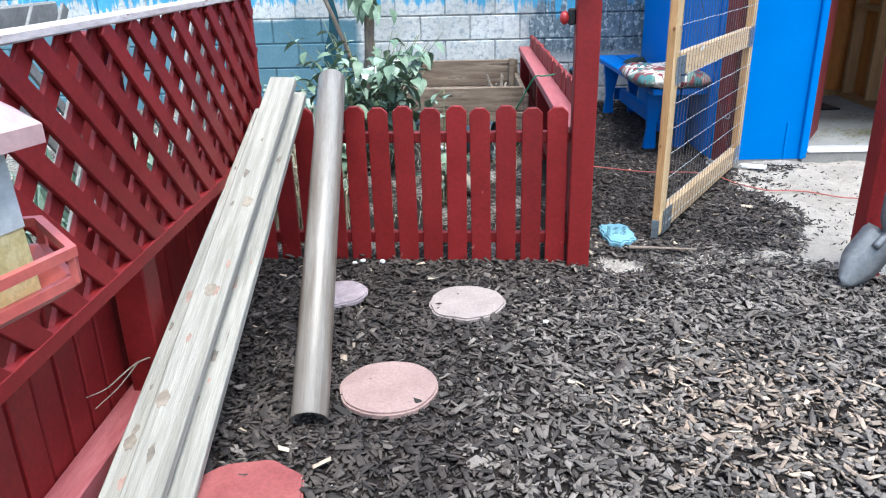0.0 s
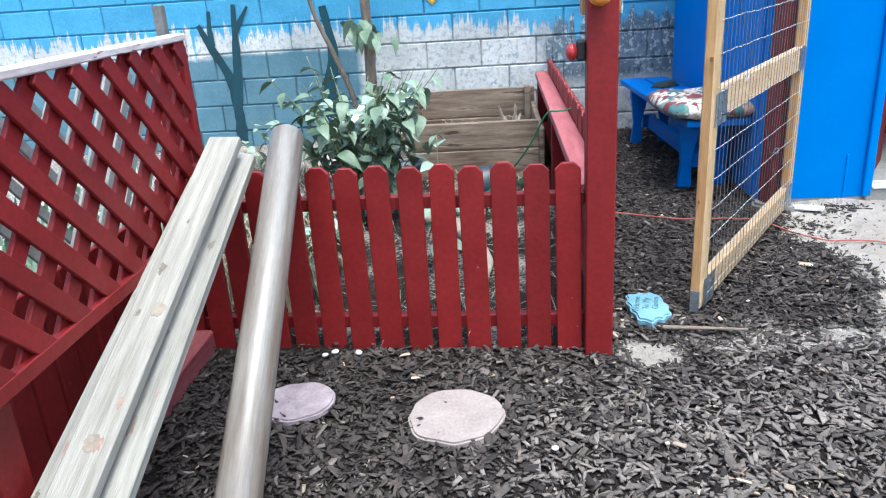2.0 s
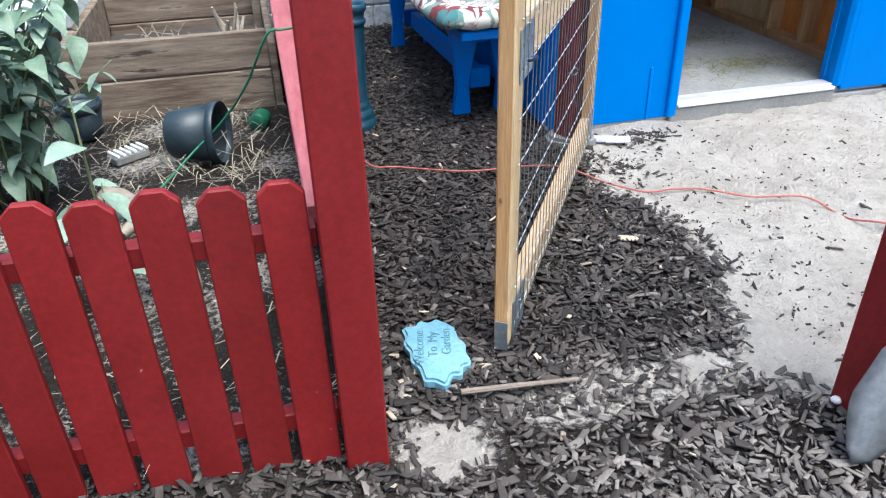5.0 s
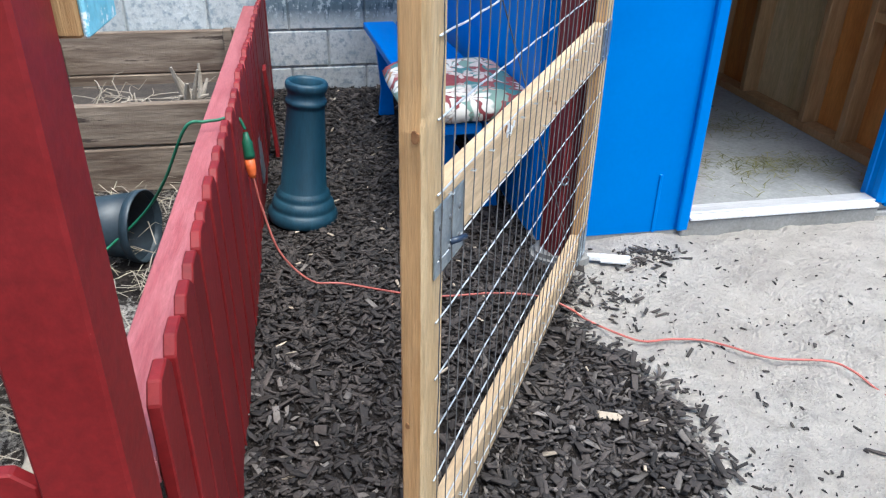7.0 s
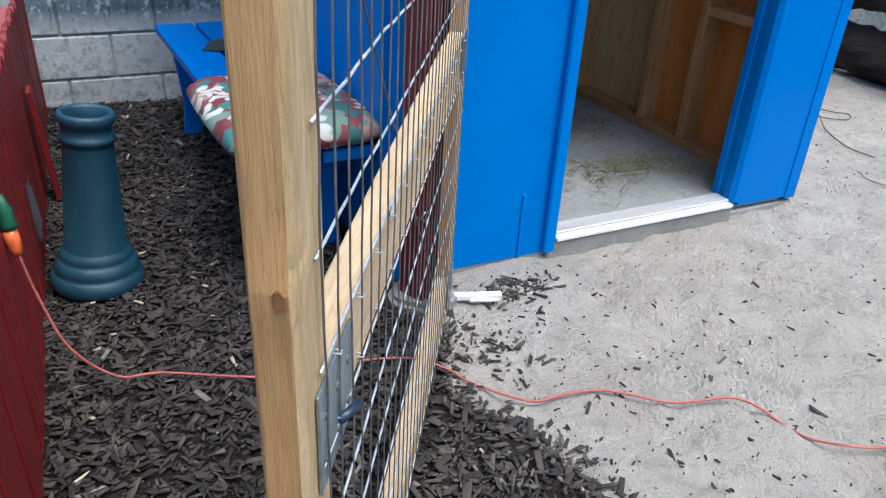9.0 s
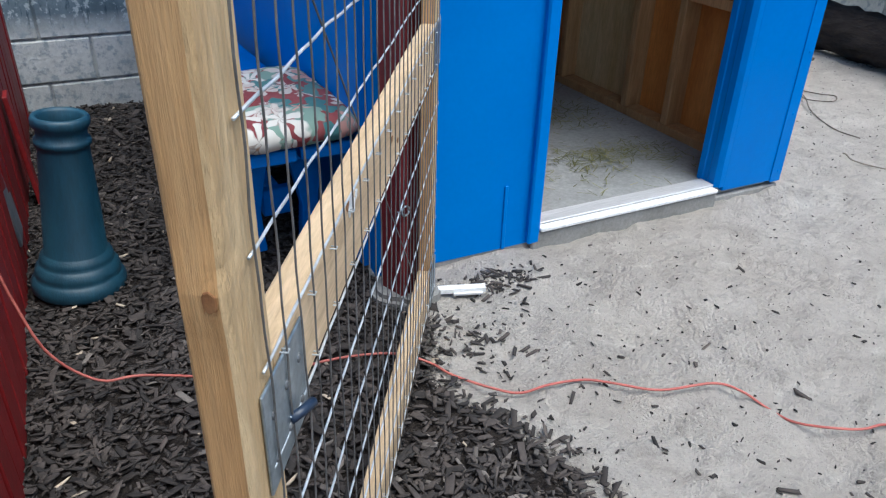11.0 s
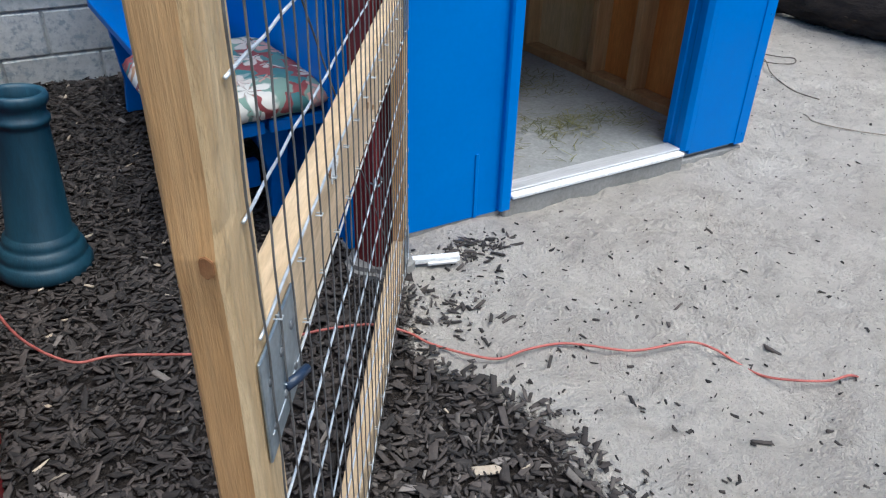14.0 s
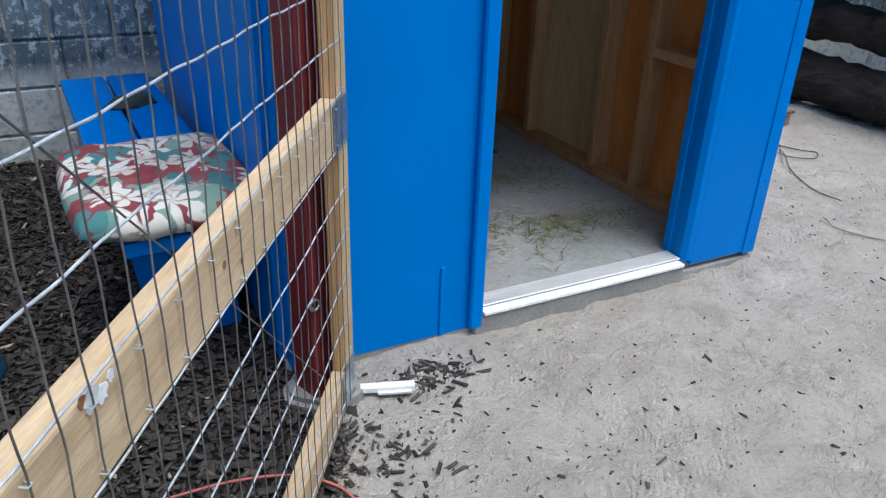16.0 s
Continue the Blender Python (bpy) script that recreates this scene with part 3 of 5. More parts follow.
for k in range(9):
    rv = bmesh.new()
    bmesh.ops.create_uvsphere(rv, u_segments=8, v_segments=5, radius=0.0055, matrix=Matrix.Translation((SX1 - 0.016, SY0 - 0.0042, 0.06 + 0.235 * k)) @ Matrix.Diagonal((1, 0.5, 1, 1)))
    part("rivet", rv, M_BLUE, strip_l)
part("batten", boxed((1.945, SY0 - 0.006, -0.01), (1.958, SY0, 0.22), 0.002), M_BLUE, shed)
for lo, hi in (((4.546, 0.01), (5.25, SH)), ((6.25, 0.01), (SY1, SH)), ((5.2505, 0.01), (6.2495, 1.17)), ((5.2505, 1.81), (6.2495, SH))):
    part("side_panel", boxed((SX0 - 0.02, lo[0], lo[1]), (SX0 + 0.02, hi[0], hi[1])), M_BLUE, shed)
part("side_panel", boxed((SX1 - 0.03, SY0 + 0.091, 0.0), (SX1, SY1, SH), 0.003), M_BLUE, shed)
part("back_panel", boxed((SX0 + 0.02, SY1 - 0.03, 0.0), (SX1 - 0.03, SY1, SH), 0.003), M_PLY, shed)
part("sill", boxed((DX0 + 0.0, SY0 - 0.03, FL - 0.01), (DX1 - 0.012, SY0 + 0.004, FL + 0.004), 0.003), M_WHITE, shed, "white metal door sill")
part("sill_track", boxed((DX0 + 0.0, SY0 + 0.006, FL), (DX1 - 0.001, SY0 + 0.075, FL + 0.008), 0.003), M_ALU, shed, "aluminium sill track")
part("sill_foot", boxed((DX0 - 0.03, SY0 - 0.022, -0.06), (DX1 - 0.004, SY0 + 0.02, FL - 0.011), 0.006), M_CONC, shed, "grey concrete sill base")
roof_bm = bmesh.new()
mid = (SX0 + SX1) / 2
for s in (-1, 1):
    o = [(mid, SH + 0.55), (mid + s * 1.08, SH - 0.03), (mid + s * 1.08, SH + 0.01), (mid, SH + 0.6)]
    b2 = prism(o, SY1 - SY0 + 0.25)
    tmp = bpy.data.meshes.new("roof_side")
    b2.to_mesh(tmp)
    b2.free()
    tmp.transform(Matrix.Translation((0, SY0 - 0.15, 0)))
    roof_bm.from_mesh(tmp)
    bpy.data.meshes.remove(tmp)
part("roof", roof_bm, M_ROOF, shed)
gable = prism([(SX0, SH + 0.002), (SX1, SH + 0.002), (mid, SH + 0.53)], 0.03)
bmesh.ops.translate(gable, vec=(0, SY0 + 0.01, 0), verts=gable.verts)
part("gable", gable, M_BLUE, shed)
gable = prism([(SX0, SH + 0.002), (SX1, SH + 0.002), (mid, SH + 0.53)], 0.03)
bmesh.ops.translate(gable, vec=(0, SY1 - 0.03, 0), verts=gable.verts)
part("gable", gable, M_BLUE, shed)
# studs and inner sheets of the east wall and the back wall
IX = SX1 - 0.032
for y0, y1, mt in ((4.60, 5.05, M_PLY), (5.052, 5.33, M_PLY), (5.332, 5.86, M_PLYL), (5.862, 6.38, M_PLY)):
    part("inner_sheet", boxed((IX - 0.012, y0, FL), (IX, y1, SH - 0.05), 0.002), mt, shed)
for y in (4.70, 5.03, 5.31, 5.84, 6.20):
    part("stud", boxed((IX - 0.10, y, FL + 0.04), (IX - 0.013, y + 0.04, SH - 0.02), 0.003), M_STUD, shed)
part("sole_plate", boxed((IX - 0.10, 4.62, FL), (IX - 0.013, 6.36, FL + 0.039), 0.003), M_STUD, shed)
part("nogging", boxed((IX - 0.10, 4.741, 0.62), (IX - 0.013, 5.029, 0.66), 0.003), M_STUD, shed)
part("nogging", boxed((IX - 0.10, 5.881, 0.74), (IX - 0.013, 6.199, 0.78), 0.003), M_STUD, shed)
for x in (1.6, 2.0, 2.4, 2.8):
    part("stud", boxed((x, SY1 - 0.12, FL + 0.04), (x + 0.04, SY1 - 0.031, SH - 0.02), 0.003), M_STUD, shed)
part("nogging", boxed((1.641, SY1 - 0.12, 0.95), (IX - 0.11, SY1 - 0.121 + 0.09, 0.99), 0.003), M_STUD, shed)
part("sole_plate", boxed((1.56, SY1 - 0.12, FL), (IX - 0.11, SY1 - 0.031, FL + 0.039), 0.003), M_STUD, shed)
# red door swung inside
door = part("door", boxed((0, 0, 0.02), (0.42, 0.035, DTOP - 0.06), 0.004), M_REDD, shed, "dark red door swung open inward")
door.matrix_basis = pose(DX0 + 0.035, SY0 + 0.085, FL, 0, 0, 58)

# ---- front picket fence ----
def picket_mesh(name, w, h, d=0.018, cut=0.022):
    o = [(-w / 2, 0), (w / 2, 0), (w / 2, h - cut), (w / 2 - cut, h), (-w / 2 + cut, h), (-w / 2, h - cut)]
    return mesh_of(name, prism(o, d, 0.0025), M_RED)


FF = Matrix.Translation((0.46, 2.885, 0)) @ pose(0, 0, 0, 0, 0, -2.4)
fence = thing("picket_fence", "dark red painted picket fence with clipped round tops", "fence", FF)
pk = picket_mesh("picket", 0.081, 0.655)
random.seed(4)
for i in range(14):
    dz, sl = random.uniform(-0.008, 0.006), random.uniform(-0.6, 0.6)
    piece("picket", pk, fence, pose(-0.094 - 0.102 * i, random.uniform(-0.002, 0.002), -0.006 + dz, 0, sl, random.uniform(-1, 1)))
part("rail", boxed((-1.48, 0.022, 0.500), (-0.046, 0.058, 0.543), 0.003), M_RED, fence)
part("rail", boxed((-1.48, 0.022, 0.070), (-0.046, 0.058, 0.116), 0.003), M_RED, fence)
post = thing("gate_post", "tall dark red square timber post at the gateway", "post", pose(0.46, 2.872, 0, 0, 0, -2.4))
part("post", boxed((-0.045, -0.015, -0.05), (0.045, 0.075, 2.1), 0.004), M_RED, post)

# ---- side picket fence ----
side = thing("picket_fence", "long dark red picket fence with a low cap rail", "fence", pose(0.515, 2.92, 0, 0, 0, -0.8))
spk = picket_mesh("picket", 0.090, 0.66)
random.seed(9)
for i in range(34):
    y = 0.12 + 0.1015 * i
    piece("picket", spk, side, Matrix.Translation((random.uniform(-0.003, 0.003), y, -0.023 * y + random.uniform(-0.006, 0.006))) @ pose(0, 0, 0, 0, random.uniform(-0.8, 0.8), 90))


def slanted(lo, hi, dz, bevel=0.003):
    """A box along y whose far end is dz higher."""
    bm = boxed(lo, hi, bevel)
    for v in bm.verts:
        v.co.z += dz * (v.co.y - lo[1]) / (hi[1] - lo[1])
    return bm


part("cap_rail", slanted((-0.112, 0.07, 0.505), (-0.020, 3.46, 0.545), -0.06), M_CAP, side)
part("rail", slanted((-0.064, 0.07, 0.10), (-0.020, 3.46, 0.145), -0.03), M_RED, side)
for y in (1.65, 3.38):
    part("post", boxed((-0.10, y, -0.05), (-0.025, y + 0.075, 0.46), 0.003), M_RED, side)

# ---- lattice screen on the west ----
LX, LY0, LY1, LZ0, LZ1 = -0.82, -0.9, 2.93, 0.515, 1.072
screen = thing("lattice_fence", "dark red diagonal lattice screen over a boarded base", "fence")


def strips(x, sgn, w, t, pitch, phase):
    out = []
    h = LZ1 - LZ0
    s = phase - 0.145 * 40
    while s < LY1 + h:
        # a diagonal strip, cut to the frame of the screen
        a, b = (s, LZ0), (s + sgn * h, LZ1)
        y0, z0, y1, z1 = a[0], a[1], b[0], b[1]
        for lim, keep in ((LY0, 1), (LY1, -1)):
            for k in (0, 1):
                yy = (y0, y1)[k]
                if (yy - lim) * keep < 0 and (y1 - y0):
                    f = (lim - y0) / (y1 - y0)
                    if 0 <= f <= 1:
                        zz = z0 + f * (z1 - z0)
                        if k == 0:
                            y0, z0 = lim, zz
                        else:
                            y1, z1 = lim, zz
        if LY0 - 1e-6 <= min(y0, y1) and max(y0, y1) <= LY1 + 1e-6 and abs(z1 - z0) > 0.05:
            out.append((y0, z0, y1, z1))
        s += pitch
    for y0, z0, y1, z1 in out:
        ln = math.hypot(y1 - y0, z1 - z0)
        bm = boxed((-t / 2, -w / 2, 0), (t / 2, w / 2, ln), 0.002)
        ob = part("lattice_strip", bm, M_RED, screen)
        ob.matrix_basis = Matrix.Translation((x, y0, z0)) @ pose(0, 0, 0, -math.degrees(math.atan2(y1 - y0, z1 - z0)), 0, 0)


strips(LX + 0.008, -1, 0.05, 0.013, 0.145, 2.283 + 0.557)
strips(LX - 0.008, 1, 0.05, 0.013, 0.145, 2.32)
part("cap", boxed((LX - 0.03, LY0, LZ1), (LX + 0.018, LY1 + 0.01, LZ1 + 0.022), 0.004), mat("cap_paint", (0.6, 0.5, 0.48), (0.74, 0.68, 0.66), 12, (4, 0.6, 4), 0.7, 0.4, 30, wear=(0.22, 0.03, 0.03), wear_at=0.6), screen, "weathered cap with peeling pale paint")
part("bottom_rail", boxed((LX - 0.012, LY0, LZ0 - 0.018), (LX + 0.016, LY1, LZ0 + 0.02), 0.003), M_RED, screen)
part("end_strip", boxed((LX - 0.014, LY1 - 0.03, LZ0 - 0.02), (LX + 0.014, LY1, LZ1), 0.003), M_RED, screen)
bp = mesh_of("board", boxed((-0.009, -0.044, 0.0), (0.009, 0.044, 0.56), 0.003), M_RED)
for i in range(38):
    piece("board", bp, screen, pose(-0.985 + random.uniform(-0.003, 0.003), -0.85 + 0.1 * i, 0.005 + random.uniform(-0.006, 0.006), 0, 0, 0))
for y in (0.1, 1.78, 2.98):
    part("post", boxed((-0.95, y, -0.05), (-0.86, y + 0.09, 1.05), 0.004), M_RED, screen)
part("base_beam", boxed((-0.974, LY0, -0.02), (-0.89, 2.95, 0.075), 0.006), M_CAP, screen)

# ---- garden gate: pine frame with welded wire ----
G0, GYAW = Vector((0.826, 3.147, 0.0)), math.degrees(math.atan2(0.846, 0.533))
GL, GT, GTOP = 1.43, 0.038, 1.68
gate = thing("mesh_gate", "open pine-framed garden gate with galvanised welded wire", "gate", Matrix.Translation(G0) @ pose(0, 0, 0, 0, 0, GYAW))
# local x runs along the gate, local -y is the wire side
def sawn_stile(x0, x1, z1, seed):
    """An upright with a worn, uneven arris; its wire side is pale and rough sawn."""
    bm = bmesh.new()
    outline = [(x0, -0.004), (x0, -GT * 0.5), (x0, -GT + 0.005), (x0 + 0.005, -GT), ((x0 + x1) / 2, -GT), (x1 - 0.003, -GT), (x1, -GT + 0.003), (x1, -0.003), (x1 - 0.003, 0.0), (x0 + 0.004, 0.0)]
    rings = []
    for i in range(85):
        z = 0.02 + (z1 - 0.02) * i / 84
        ring = []
        for k, (x, y) in enumerate(outline):
            chew = max(0.0, noise.noise(Vector((seed, z * 11, 1))) + 0.5 * noise.noise(Vector((seed, z * 37, 2))) - 0.15) * 0.007 if k in (2, 3) else 0.0
            sway = 0.0022 * noise.noise(Vector((seed + k, z * 5, 3)))
            bulge = 0.004 * math.exp(-((z - 0.905) / 0.035) ** 2) if k in (0, 1, 2) and seed < 2 else 0.0
            ring.append(bm.verts.new((x + (chew if k == 2 else 0) + sway - bulge, y + (chew if k == 3 else 0), z)))
        rings.append(ring)
    m = len(outline)
    for a, b in zip(rings, rings[1:]):
        for k in range(m):
            f = bm.faces.new((a[k], a[(k + 1) % m], b[(k + 1) % m], b[k]))
            f.material_index = 1 if k in (2, 3, 4, 5) else 0
    bm.faces.new(rings[0][::-1]), bm.faces.new(rings[-1])
    bmesh.ops.recalc_face_normals(bm, faces=bm.faces)
    ob = part("stile", bm, M_PINEV, gate)
    ob.data.materials.append(M_SAWN)
    return ob


M_PKNOT = mat("pine_knot", (0.20, 0.085, 0.03), (0.33, 0.16, 0.06), 40, rough=0.7, bump=0.4, fine=90)
front_stile = sawn_stile(0.0, 0.075, GTOP, 1.0)
sawn_stile(GL - 0.075, GL, GTOP, 5.0)
for yk, zk, rk in ((-0.027, 0.905, 0.009), (-0.012, 0.42, 0.006), (-0.02, 1.22, 0.008)):
    kb = slab([(p, q * 0.6) for p, q in rough_disc(rk, 0.3, zk, 18)], 0.0018, 0.0006)
    part("knot", kb, M_PKNOT, front_stile).matrix_basis = Matrix(((0, 0, -1, -0.0046 if zk == 0.905 else -0.0012), (0, 1, 0, yk), (1, 0, 0, zk), (0, 0, 0, 1)))
for z, n in ((0.02, "bottom_rail"), (0.70, "middle_rail"), (GTOP - 0.089, "top_rail")):
    rail = part(n, boxed((0.077, -GT, z), (GL - 0.077, 0, z + 0.10), 0.004, None, 2), M_PINE, gate)
    if n == "middle_rail":
        for px, pz, pr, pm in ((0.385, z + 0.093, 0.012, M_WHITE), (0.402, z + 0.086, 0.009, M_WHITE), (0.42, z + 0.093, 0.006, M_WHITE), (0.372, z + 0.099, 0.006, M_PKNOT), (0.70, z + 0.06, 0.005, M_PKNOT), (0.76, z + 0.035, 0.004, M_PKNOT)):
            sp_ = slab(rough_disc(pr, 0.5, px, 20), 0.0012)
            part("paint_spot" if pm is M_WHITE else "knot", sp_, pm, rail).matrix_basis = Matrix.Translation((px, -GT - 0.0002, pz)) @ pose(0, 0, 0, 90, 0, 0)
for z in (0.0, 0.665):
    pl = part("corner_plate", boxed((0.03, -GT - 0.004, z + 0.012), (0.15, -GT - 0.001, z + 0.125), 0.001), M_GALV, gate, "galvanised steel mending plate")
    for k in range(6):
        sc = bmesh.new()
        bmesh.ops.create_uvsphere(sc, u_segments=8, v_segments=5, radius=0.005, matrix=Matrix.Translation((0.05 + 0.04 * (k % 3), -GT - 0.004, z + 0.04 + 0.05 * (k // 3))) @ Matrix.Diagonal((1, 0.5, 1, 1)))
        part("screw", sc, M_STEEL, pl)
    pl = part("corner_plate", boxed((GL - 0.13, -GT - 0.004, z + 0.03), (GL - 0.01, -GT - 0.001, z + 0.135), 0.001), M_GALV, gate)
part("latch_knob", tube(bmesh.new(), [(0.092, -GT - 0.004, 0.712), (0.106, -0.050, 0.711), (0.122, -0.056, 0.710)], 0.0055, 10, 0.005), mat("navy_plastic", (0.01, 0.02, 0.04), (0.016, 0.03, 0.06), 12, rough=0.4, bump=0), gate, "dark navy latch knob", smooth=True)
part("foot_plate", boxed((-0.0025, -GT + 0.003, 0.0), (-0.0005, -0.003, 0.085), 0.0005), M_GALV, gate)
part("foot_plate", boxed((0.0, -GT, 0.016), (0.05, 0, 0.019)), M_GALV, gate)
random.seed(3)
def crimp(u, k):
    return 0.0008 * math.sin(u * 58 + k) + 0.0035 * noise.noise(Vector((u * 5, k * 3.1, 4)))


for k in range(15):
    z = 0.058 + 0.1075 * k
    pts = [(x, -GT - 0.0030 - 0.001 * noise.noise(Vector((x * 4, z * 7, 0))), z + crimp(x, k)) for x in np.arange(0.040, GL - 0.03, 0.0155)]
    part("line_wire", tube(bmesh.new(), pts, 0.0016, 6), M_WIRE, gate, smooth=True)
    for sx in (GL - 0.04,):
        st = tube(bmesh.new(), [(sx, -GT + 0.002, z - 0.004), (sx, -GT - 0.0055, z - 0.003), (sx, -GT - 0.0055, z + 0.003), (sx, -GT + 0.002, z + 0.004)], 0.0010, 5)
        part("staple", st, M_WIRE, gate)
for k in range(29):
    x = 0.049 + 0.0468 * k + 0.003 * noise.noise(Vector((k * 1.7, 0, 0)))
    pts = [(x + 0.005 * noise.noise(Vector((zz * 7, k * 2.3, 2))) + 0.0015 * math.sin(zz * 58), -GT - 0.0056 + 0.001 * noise.noise(Vector((zz * 5, k, 6))), zz) for zz in np.arange(0.03, GTOP, 0.022)]
    part("stay_wire", tube(bmesh.new(), pts, 0.00115, 5), M_STAY, gate)
    if k % 2:
        for zr in (0.095, 0.715, 0.79):
            st = tube(bmesh.new(), [(x - 0.003, -GT + 0.002, zr), (x - 0.0025, -GT - 0.0075, zr), (x + 0.0025, -GT - 0.0075, zr), (x + 0.003, -GT + 0.002, zr)], 0.0010, 5)
            part("staple", st, M_WIRE, gate)

part("brace_wire", tube(bmesh.new(), [(0.09, 0.004, 1.37), (0.7, 0.004, 0.745), (1.31, 0.004, 0.121)], 0.0014, 5), M_STEEL, gate)
hinge_post = thing("hinge_post", "dark red grooved timber post beside the gate", "post", pose(1.545, 4.385, 0, 0, 0, 20))
hb = boxed((-0.05, -0.045, -0.04), (0.05, 0.045, 2.0), 0.003)
part("post", hb, M_REDD, hinge_post)
part("footing", slab(rough_disc(0.10, 0.3, 4, 28), 0.045, 0.015), M_CONC, hinge_post, "crumbled grey concrete footing").matrix_basis = pose(0, 0, -0.025)
for k in range(5):
    part("ridge", boxed((-0.042 + k * 0.0185, -0.051, -0.02), (-0.032 + k * 0.0185, -0.0455, 2.0), 0.002), M_REDD, hinge_post)

# ---- right-hand post and wire panel ----
post3 = thing("gate_post", "dark red timber post with a shovel leaning on it", "post", pose(1.555, 2.70, 0))
part("post", boxed((-0.045, -0.02, -0.05), (0.045, 0.07, 2.1), 0.004), M_RED, post3)
panel = thing("wire_panel", "pine-framed wire fence panel fixed to the red post", "fence", pose(1.602, 2.71, 0, 0, 0, -8))
part("rail", boxed((0.0, 0, 0.28), (1.6, 0.038, 0.37), 0.003), M_PINE, panel)
part("rail", boxed((0.0, 0, 1.3), (1.6, 0.038, 1.39), 0.003), M_PINE, panel)
part("end_post", boxed((1.601, 0, 0.0), (1.69, 0.06, 1.5), 0.003), M_PINEV, panel)
z = 0.03
while z < 1.4:
    part("line_wire", tube(bmesh.new(), [(q, -0.004, z) for q in (0.0, 0.4, 0.8, 1.2, 1.6)], 0.0016, 5), M_WIRE, panel)
    z += 0.1
for k in range(31):
    part("stay_wire", tube(bmesh.new(), [(0.03 + k * 0.0525, -0.007, q) for q in (0.0, 0.5, 1.0, 1.4)], 0.0014, 5), M_WIRE, panel)

# ---- bench ----
BX0, BX1, BY0, BY1, BZ = 0.0, 0.335, 0.0, 1.68, 0.42
bench = thing("bench", "bright blue painted two-board garden bench", "bench", pose(1.139, 4.552, 0, 0, 0, 2.6))
bm_ = (BX0 + BX1) / 2
part("seat_board", boxed((BX0, BY0, BZ - 0.038), (bm_ - 0.006, BY1, BZ), 0.005), M_BLUEB, bench)
part("seat_board", boxed((bm_ + 0.006, BY0, BZ - 0.038), (BX1, BY1, BZ), 0.005), M_BLUEB, bench)
LEG = [(0.03, 0.0), (0.11, 0.0), (0.10, 0.14), (0.12, 0.24), (0.155, BZ - 0.04), (0.02, BZ - 0.04), (0.035, 0.24), (0.045, 0.14)]
for y in (0.22, 1.40):
    for flip in (0, 1):
        lg = prism([(BX0 + q if not flip else BX1 - q, zz) for q, zz in LEG], 0.038, 0.003)
        bmesh.ops.translate(lg, vec=(0, y, 0), verts=lg.verts)
        part("leg", lg, M_BLUEB, bench)
    part("cleat", boxed((BX0 + 0.03, y + 0.041, BZ - 0.12), (BX1 - 0.03, y + 0.079, BZ - 0.039), 0.004), M_BLUEB, bench)
    part("tie", boxed((BX0 + 0.12, y + 0.041, 0.10), (BX1 - 0.12, y + 0.079, 0.19), 0.004), M_BLUEB, bench)
part("stretcher", boxed((bm_ - 0.02, 0.302, 0.10), (bm_ + 0.02, 1.398, 0.19), 0.004), M_BLUEB, bench)

# ---- cushion ----
def cushion():
    bm = bmesh.new()
    n, w, h = 28, 0.232, 0.056
    grid = {}
    for s in (1, -1):
        for i in range(n + 1):
            for j in range(n + 1):
                u, v = 2 * i / n - 1, 2 * j / n - 1
                e = max(0.0, (1 - abs(u) ** 5)) ** 0.4 * max(0.0, (1 - abs(v) ** 5)) ** 0.4
                if s == -1 and e < 1e-6:
                    grid[s, i, j] = grid[1, i, j]
                    continue
                sq = 1 - 0.06 * (u * u * v * v)
                z = s * h * e * (0.85 + 0.35 * noise.noise(Vector((u * 2.2, v * 2.2, s)))) + (0.006 * noise.noise(Vector((u * 7, v * 7, s * 3))) * e)
                grid[s, i, j] = bm.verts.new((w * u * sq, w * v * sq * 1.24, z))
        for i in range(n):
            for j in range(n):
                q = [grid[s, i, j], grid[s, i + 1, j], grid[s, i + 1, j + 1], grid[s, i, j + 1]]
                try:
                    bm.faces.new(q if s == 1 else q[::-1])
                except ValueError:
                    pass
    ob = part("cushion", bm, M_CLOTH, None, smooth=True)
    ob.matrix_basis = pose(1.256, 4.805, BZ + 0.050, 1, 0, 3)
    tagged(ob, "floral cloth seat cushion in maroon, cream and teal on the bench", "cushion")


cushion()

# ---- turned column ----
col = thing("pedestal_column", "dark teal tapering pedestal with a ringed base and open top", "pedestal", pose(0.684, 4.80, 0, 0, 5.5, 0))
prof = [(0.0, 0.0), (0.122, 0.0), (0.129, 0.010), (0.128, 0.030), (0.118, 0.048), (0.113, 0.050), (0.115, 0.060), (0.112, 0.074), (0.102, 0.088), (0.098, 0.090), (0.099, 0.100), (0.095, 0.112), (0.087, 0.120), (0.084, 0.124), (0.0655, 0.425), (0.0655, 0.437), (0.0705, 0.441), (0.072, 0.449), (0.0705, 0.457), (0.064, 0.461), (0.0635, 0.482), (0.069, 0.490), (0.0735, 0.500), (0.0735, 0.512), (0.069, 0.520), (0.061, 0.521), (0.055, 0.512), (0.052, 0.49), (0.050, 0.40), (0.0, 0.395)]
part("shaft", lathe(prof, 48), M_TEAL, col, smooth=True)
part("fill", slab(rough_disc(0.05, 0.08, 3, 24), 0.03, 0.008), M_DARK, col, "dry soil in the open top").matrix_basis = pose(0, 0, 0.455)

